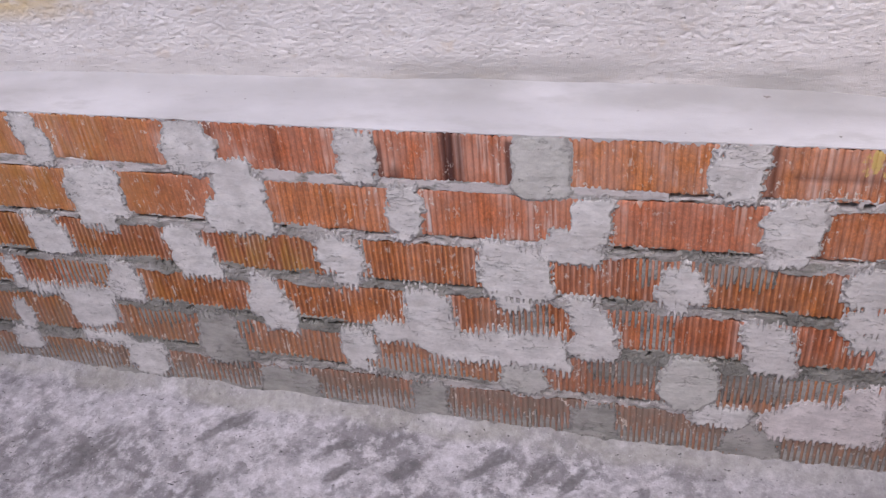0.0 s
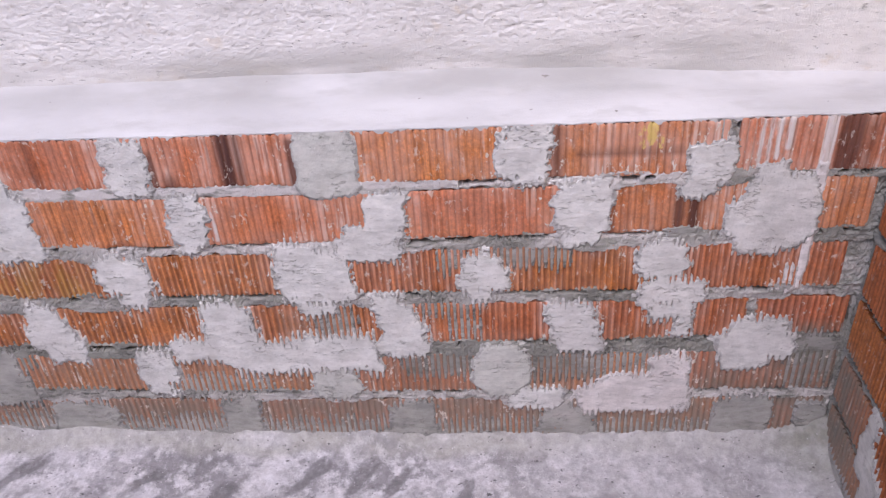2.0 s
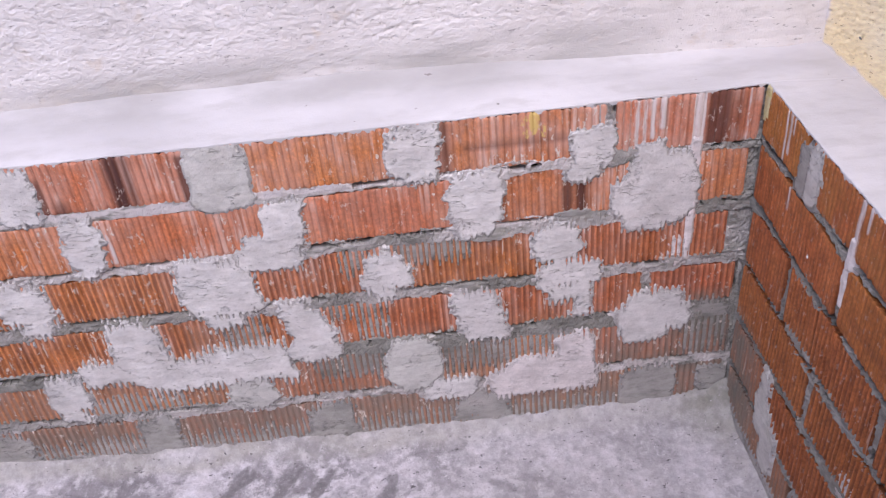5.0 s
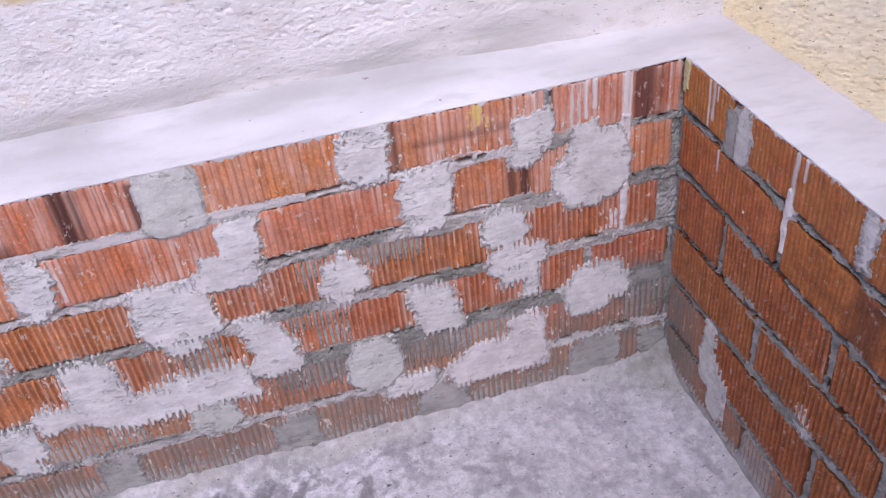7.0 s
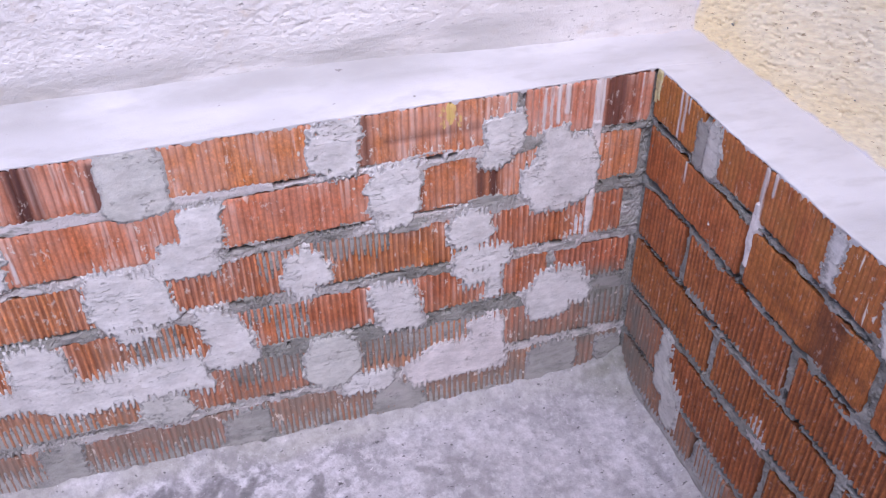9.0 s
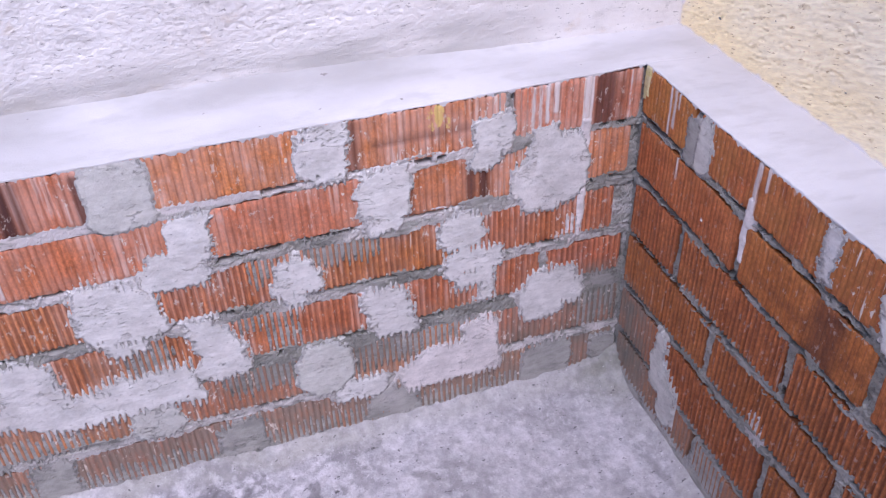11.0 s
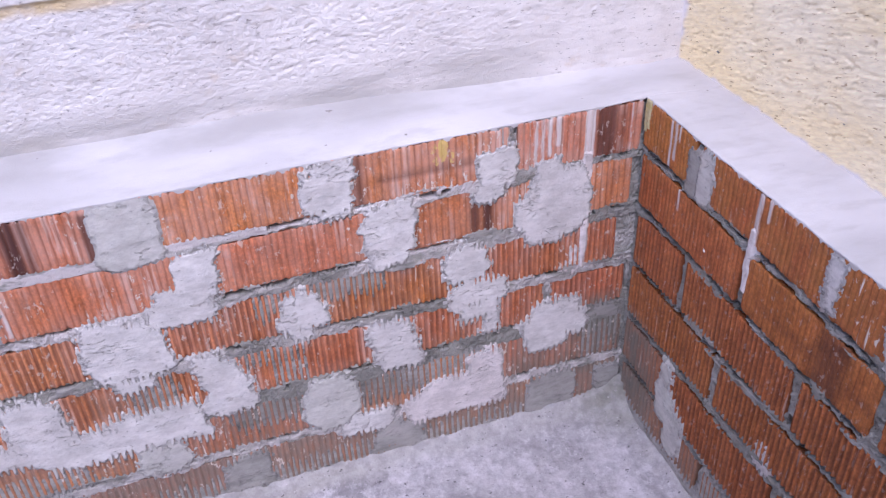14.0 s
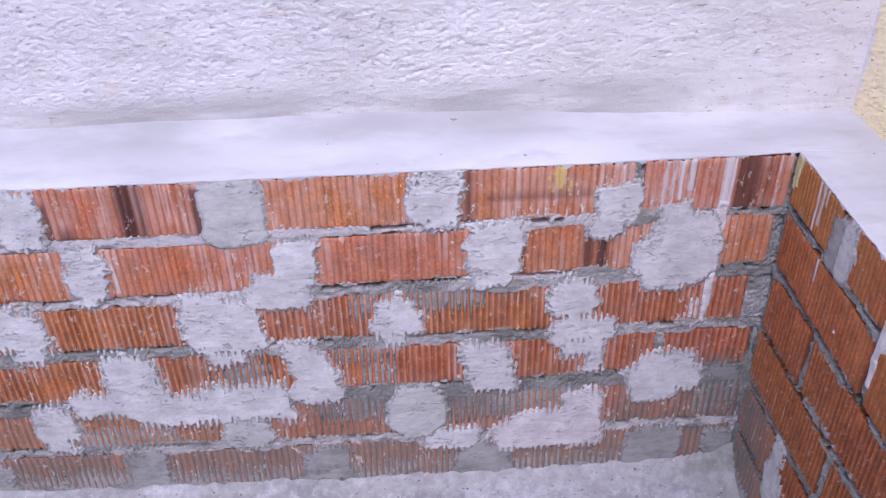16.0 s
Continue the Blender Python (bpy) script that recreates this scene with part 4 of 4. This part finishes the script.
# paint that ran over joints and patches
for lay, parent, runs in ((LAY_NORTH, wall_north, ((-0.113, -0.096, 0.560, 0.615), (-0.107, -0.097, 0.535, 0.570), (-0.104, -0.096, 0.455, 0.500), (-0.107, -0.098, 0.400, 0.470), (-0.110, -0.101, 0.365, 0.410))),
                          (LAY_EAST, wall_east, ((0.325, 0.335, 0.580, 0.630), (0.322, 0.331, 0.550, 0.592), (0.325, 0.333, 0.514, 0.560)))):
    for n, run in enumerate(runs):
        patch(lay, parent, [run], 60 + n, M_WHITE, thick=0.0012, comb=0.0, name="paint_drip", label="white paint run", step=0.0015, torn=0.22)
east([(0.004, 0.020, 0.664, 0.702), (0.004, 0.010, 0.640, 0.68), (0.013, 0.019, 0.648, 0.68)], 70, material=M_OCHRE, thick=0.002, comb=0.0, name="paint_drip", label="lumpy pale yellow paint run", step=0.0012, torn=0.2)


# ---- bricks ----
def near_patch(U, V):
    """Closeness to the mortar patches, where crumbs of mortar stick to the bricks."""
    d = np.full(U.shape, 9.0)
    for x0, x1, z0, z1 in SMEARED:
        d = np.minimum(d, np.hypot(np.maximum(np.abs(U - (x0 + x1) / 2) - (x1 - x0) / 2, 0), np.maximum(np.abs(V - (z0 + z1) / 2) - (z1 - z0) / 2, 0)))
    return smooth(0.045, 0.004, d)


def spot(U, V, u0, u1, v0, v1, soft=0.008):
    return smooth(u0 - soft, u0 + soft, U) * smooth(u1 + soft, u1 - soft, U) * smooth(v0 - soft, v0 + soft, V) * smooth(v1 + soft, v1 - soft, V)


def wear_north(U, V):
    dark = np.maximum.reduce([0.95 * spot(U, V, -1.060, -1.034, 0.59, 0.72, 0.008), 0.7 * spot(U, V, -1.034, -1.020, 0.59, 0.72, 0.008), 0.75 * spot(U, V, -1.183, -1.166, 0.60, 0.675, 0.006), 0.55 * spot(U, V, -1.160, -1.135, 0.60, 0.63, 0.008), 0.8 * spot(U, V, -0.092, -0.052, 0.59, 0.71), 0.4 * spot(U, V, -0.052, -0.030, 0.59, 0.71),
                              0.85 * spot(U, V, -0.328, -0.312, 0.48, 0.60), 0.9 * spot(U, V, -0.306, -0.286, 0.48, 0.60), 0.45 * spot(U, V, -0.312, -0.306, 0.48, 0.60), 0.6 * spot(U, V, -0.438, -0.424, 0.48, 0.6), 0.6 * spot(U, V, -0.49, -0.32, 0.641, 0.651, 0.006), 0.65 * spot(U, V, -0.528, -0.512, 0.60, 0.70),
                              0.6 * spot(U, V, -1.372, -1.362, 0.60, 0.71), 0.8 * spot(U, V, -0.948, -0.932, 0.60, 0.69, 0.005), 0.5 * spot(U, V, -1.50, -1.485, 0.66, 0.72)])
    haze = 0.05 + 0.45 * smooth(0.30, 0.20, V) + 0.52 * smooth(0.16, 0.10, V) + 0.25 * spot(U, V, -1.02, -0.93, 0.24, 0.34)
    grime = np.maximum.reduce([spot(U, V, -0.11, 0.0, 0.09, 0.28, 0.03), 0.6 * spot(U, V, -0.25, -0.05, 0.12, 0.17, 0.03), 0.75 * spot(U, V, -0.57, -0.43, 0.165, 0.24, 0.02), 0.75 * spot(U, V, -0.80, -0.67, 0.182, 0.24, 0.015), 0.5 * spot(U, V, -0.95, -0.885, 0.255, 0.34, 0.015), 0.5 * spot(U, V, -0.62, -0.50, 0.435, 0.47, 0.012),
                               0.5 * smooth(0.06, 0.0, V)])
    lime = 0.55 + 0.55 * spot(U, V, -0.54, -0.30, 0.60, 0.65) + 0.25 * smooth(0.5, 0.35, V) + 0.8 * near_patch(U, V)
    paint = np.maximum.reduce([0.62 * spot(U, V, -0.216, -0.172, 0.625, 0.72, 0.006), spot(U, V, -0.211, -0.202, 0.60, 0.72, 0.004), spot(U, V, -0.198, -0.189, 0.61, 0.72, 0.004), spot(U, V, -0.185, -0.176, 0.622, 0.72, 0.004), 0.9 * spot(U, V, -0.171, -0.157, 0.638, 0.71, 0.004),
                               spot(U, V, -0.115, -0.094, 0.58, 0.72, 0.003), 0.8 * spot(U, V, -0.026, -0.020, 0.58, 0.72, 0.003), 0.9 * spot(U, V, -1.098, -1.088, 0.495, 0.56, 0.004),
                               0.42 * spot(U, V, -0.66, -0.61, 0.60, 0.71, 0.01), 0.42 * spot(U, V, -1.02, -0.90, 0.48, 0.54, 0.01), 0.42 * spot(U, V, -1.30, -1.24, 0.60, 0.72, 0.01), 0.30 + 0.0 * U])
    yellow = np.maximum(0.6 * spot(U, V, -0.384, -0.365, 0.658, 0.70, 0.006), 0.42 * spot(U, V, -0.40, -0.345, 0.640, 0.70, 0.012))
    ochre = np.maximum.reduce([0.9 * spot(U, V, -1.52, -1.33, 0.37, 0.48, 0.02), 0.5 * smooth(-1.5, -1.8, U)])
    return {"dark": dark, "haze": haze, "grime": grime, "lime": lime, "ochre": ochre, "film": 0.08 + 0.35 * near_patch(U, V) + (0.26 * smooth(0.25, 0.50, V) + 0.28 * smooth(0.58, 0.64, V)) * (0.25 + 0.75 * smooth(-1.5, -1.0, U)), "brown": 0.35 * smooth(-1.2, -1.7, U), "paint": paint, "yellow": yellow}


def wear_east(U, V):
    dark = np.maximum.reduce([0.55 * spot(U, V, 0.36, 0.62, 0.512, 0.522, 0.012), 0.6 * spot(U, V, 0.50, 0.56, 0.47, 0.58, 0.015), 0.0 * U])
    haze = 0.04 + 0.02 * smooth(0.48, 0.42, V) + 0.50 * smooth(0.12, 0.07, V) + 0.45 * spot(U, V, 0.0, 0.14, 0.0, 0.23, 0.025)
    grime = np.maximum(0.8 * spot(U, V, 0.0, 0.11, 0.02, 0.235, 0.04), 0.3 * smooth(0.06, 0.0, V))
    lime = 0.30 + 0.75 * spot(U, V, 0.53, 0.64, 0.59, 0.69)
    paint = np.maximum.reduce([spot(U, V, 0.327, 0.340, 0.59, 0.71, 0.004), spot(U, V, 0.350, 0.360, 0.655, 0.71, 0.004), spot(U, V, 0.084, 0.093, 0.595, 0.71, 0.004), spot(U, V, 0.096, 0.107, 0.628, 0.71, 0.004), 0.9 * spot(U, V, 0.109, 0.117, 0.668, 0.71, 0.003),
                               0.75 * spot(U, V, 0.05, 0.056, 0.60, 0.70, 0.0045), 0.9 * spot(U, V, 0.128, 0.136, 0.54, 0.60, 0.0045), 0.40 * spot(U, V, 0.52, 0.60, 0.60, 0.68), 0.30 + 0.0 * U])
    yellow = 0.0 * U
    ochre = 0.28 * smooth(0.55, 0.62, V)
    # browner, darker clay here, with some of this wall's shade put into the colour
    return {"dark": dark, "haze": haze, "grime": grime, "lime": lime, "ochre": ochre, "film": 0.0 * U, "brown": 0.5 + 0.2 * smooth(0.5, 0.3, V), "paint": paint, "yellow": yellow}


WIDE_RIB = ((0.06, 0.9), (0.16, 0.30), (0.30, 0.05), (0.50, 0.0), (0.70, 0.05), (0.84, 0.30), (0.94, 0.9))
NARROW_RIB = ((0.10, 1.0), (0.24, 0.92), (0.34, 0.25), (0.46, 0.0), (0.62, 0.0), (0.74, 0.25), (0.84, 0.92), (0.96, 1.0))


def build_brick(lay, parent, k, u0, u1, depth, profile, wear, rng):
    """A hollow brick's ribbed face with its four sides, slightly crooked and chipped along the edges."""
    face, n = lay.face, lay.ribs(k, u0, u1)
    p = (u1 - u0) / n
    us, ds = [u0], [-0.4 * depth]
    for i in range(n):
        wob, dep = rng.uniform(-0.05, 0.05), depth * rng.uniform(0.7, 1.15)
        for f, g in profile:
            us.append(u0 + (i + f + wob * (0.2 < f < 0.8)) * p)
            ds.append(-g * dep)
    us, ds = np.array(us + [u1]), np.array(ds + [-0.4 * depth])
    ws = np.array([0.0, 0.03, 0.08, 0.16, 0.25, 0.34, 0.43, 0.52, 0.61, 0.70, 0.79, 0.87, 0.93, 0.97, 1.0])
    U, W = np.meshgrid(us, ws, indexing="ij")
    top, bottom = lay.edges(k, U)
    tilt = rng.uniform(-0.0012, 0.0012)
    V = lerp(bottom, top, W) + tilt * (U - (u0 + u1) / 2) / (u1 - u0) * 2
    V = V + (fbm(U * 130, W * 3, 4, 2) - 0.5) * 0.004 * (np.abs(W - 0.5) > 0.47)
    V = V - (0.0035 if k == 0 else 0.0015) * np.clip(-ds / depth, 0, 1)[:, None] * (W > 0.99)      # grooves end in small notches
    D = ds[:, None] + rng.uniform(-0.0008, 0.0002) + (U - (u0 + u1) / 2) * rng.uniform(-0.003, 0.003) + (W - 0.5) * rng.uniform(-0.0015, 0.0015)
    D = D - 0.0010 * (np.abs(W - 0.5) > 0.49) - 0.0025 * smooth(0.62, 0.8, fbm(U * 60, V * 60, 7, 3)) * (np.abs(W - 0.5) > 0.45)
    nu, nv = U.shape
    front = face.at(U, V, D)
    quads = grid_faces(nu, nv, flip=face.flip).tolist()
    # sides run back into the mortar
    ring = [i * nv for i in range(nu)] + [(nu - 1) * nv + j for j in range(1, nv)] + [i * nv + nv - 1 for i in range(nu - 2, -1, -1)] + [j for j in range(nv - 2, 0, -1)]
    rim, back = front[ring], front[ring] - face.n * 0.03
    back[:, 2] = lerp(float(V.mean()), back[:, 2], 0.8)
    base, m = len(front), len(ring)
    for i in range(m):
        k = (i + 1) % m
        q = [base + i, base + m + i, base + m + k, base + k]
        quads.append(q[::-1] if face.flip else q)
    centre = face.at([(u0 + u1) / 2], [float(V.mean())], [0.0])[0]
    pts = np.concatenate([front, rim, back]) - centre
    attrs = wear(U.ravel(), V.ravel())
    # groove depth, which drives the painted darkening of the recesses
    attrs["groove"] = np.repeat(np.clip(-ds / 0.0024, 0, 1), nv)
    attrs = {k: np.concatenate([v, v[ring], v[ring]]) for k, v in attrs.items()}
    ob = mesh_object("brick", pts.tolist(), quads, M_BRICK, parent, attrs)
    ob.location = centre
    return ob


rng = random.Random(7)
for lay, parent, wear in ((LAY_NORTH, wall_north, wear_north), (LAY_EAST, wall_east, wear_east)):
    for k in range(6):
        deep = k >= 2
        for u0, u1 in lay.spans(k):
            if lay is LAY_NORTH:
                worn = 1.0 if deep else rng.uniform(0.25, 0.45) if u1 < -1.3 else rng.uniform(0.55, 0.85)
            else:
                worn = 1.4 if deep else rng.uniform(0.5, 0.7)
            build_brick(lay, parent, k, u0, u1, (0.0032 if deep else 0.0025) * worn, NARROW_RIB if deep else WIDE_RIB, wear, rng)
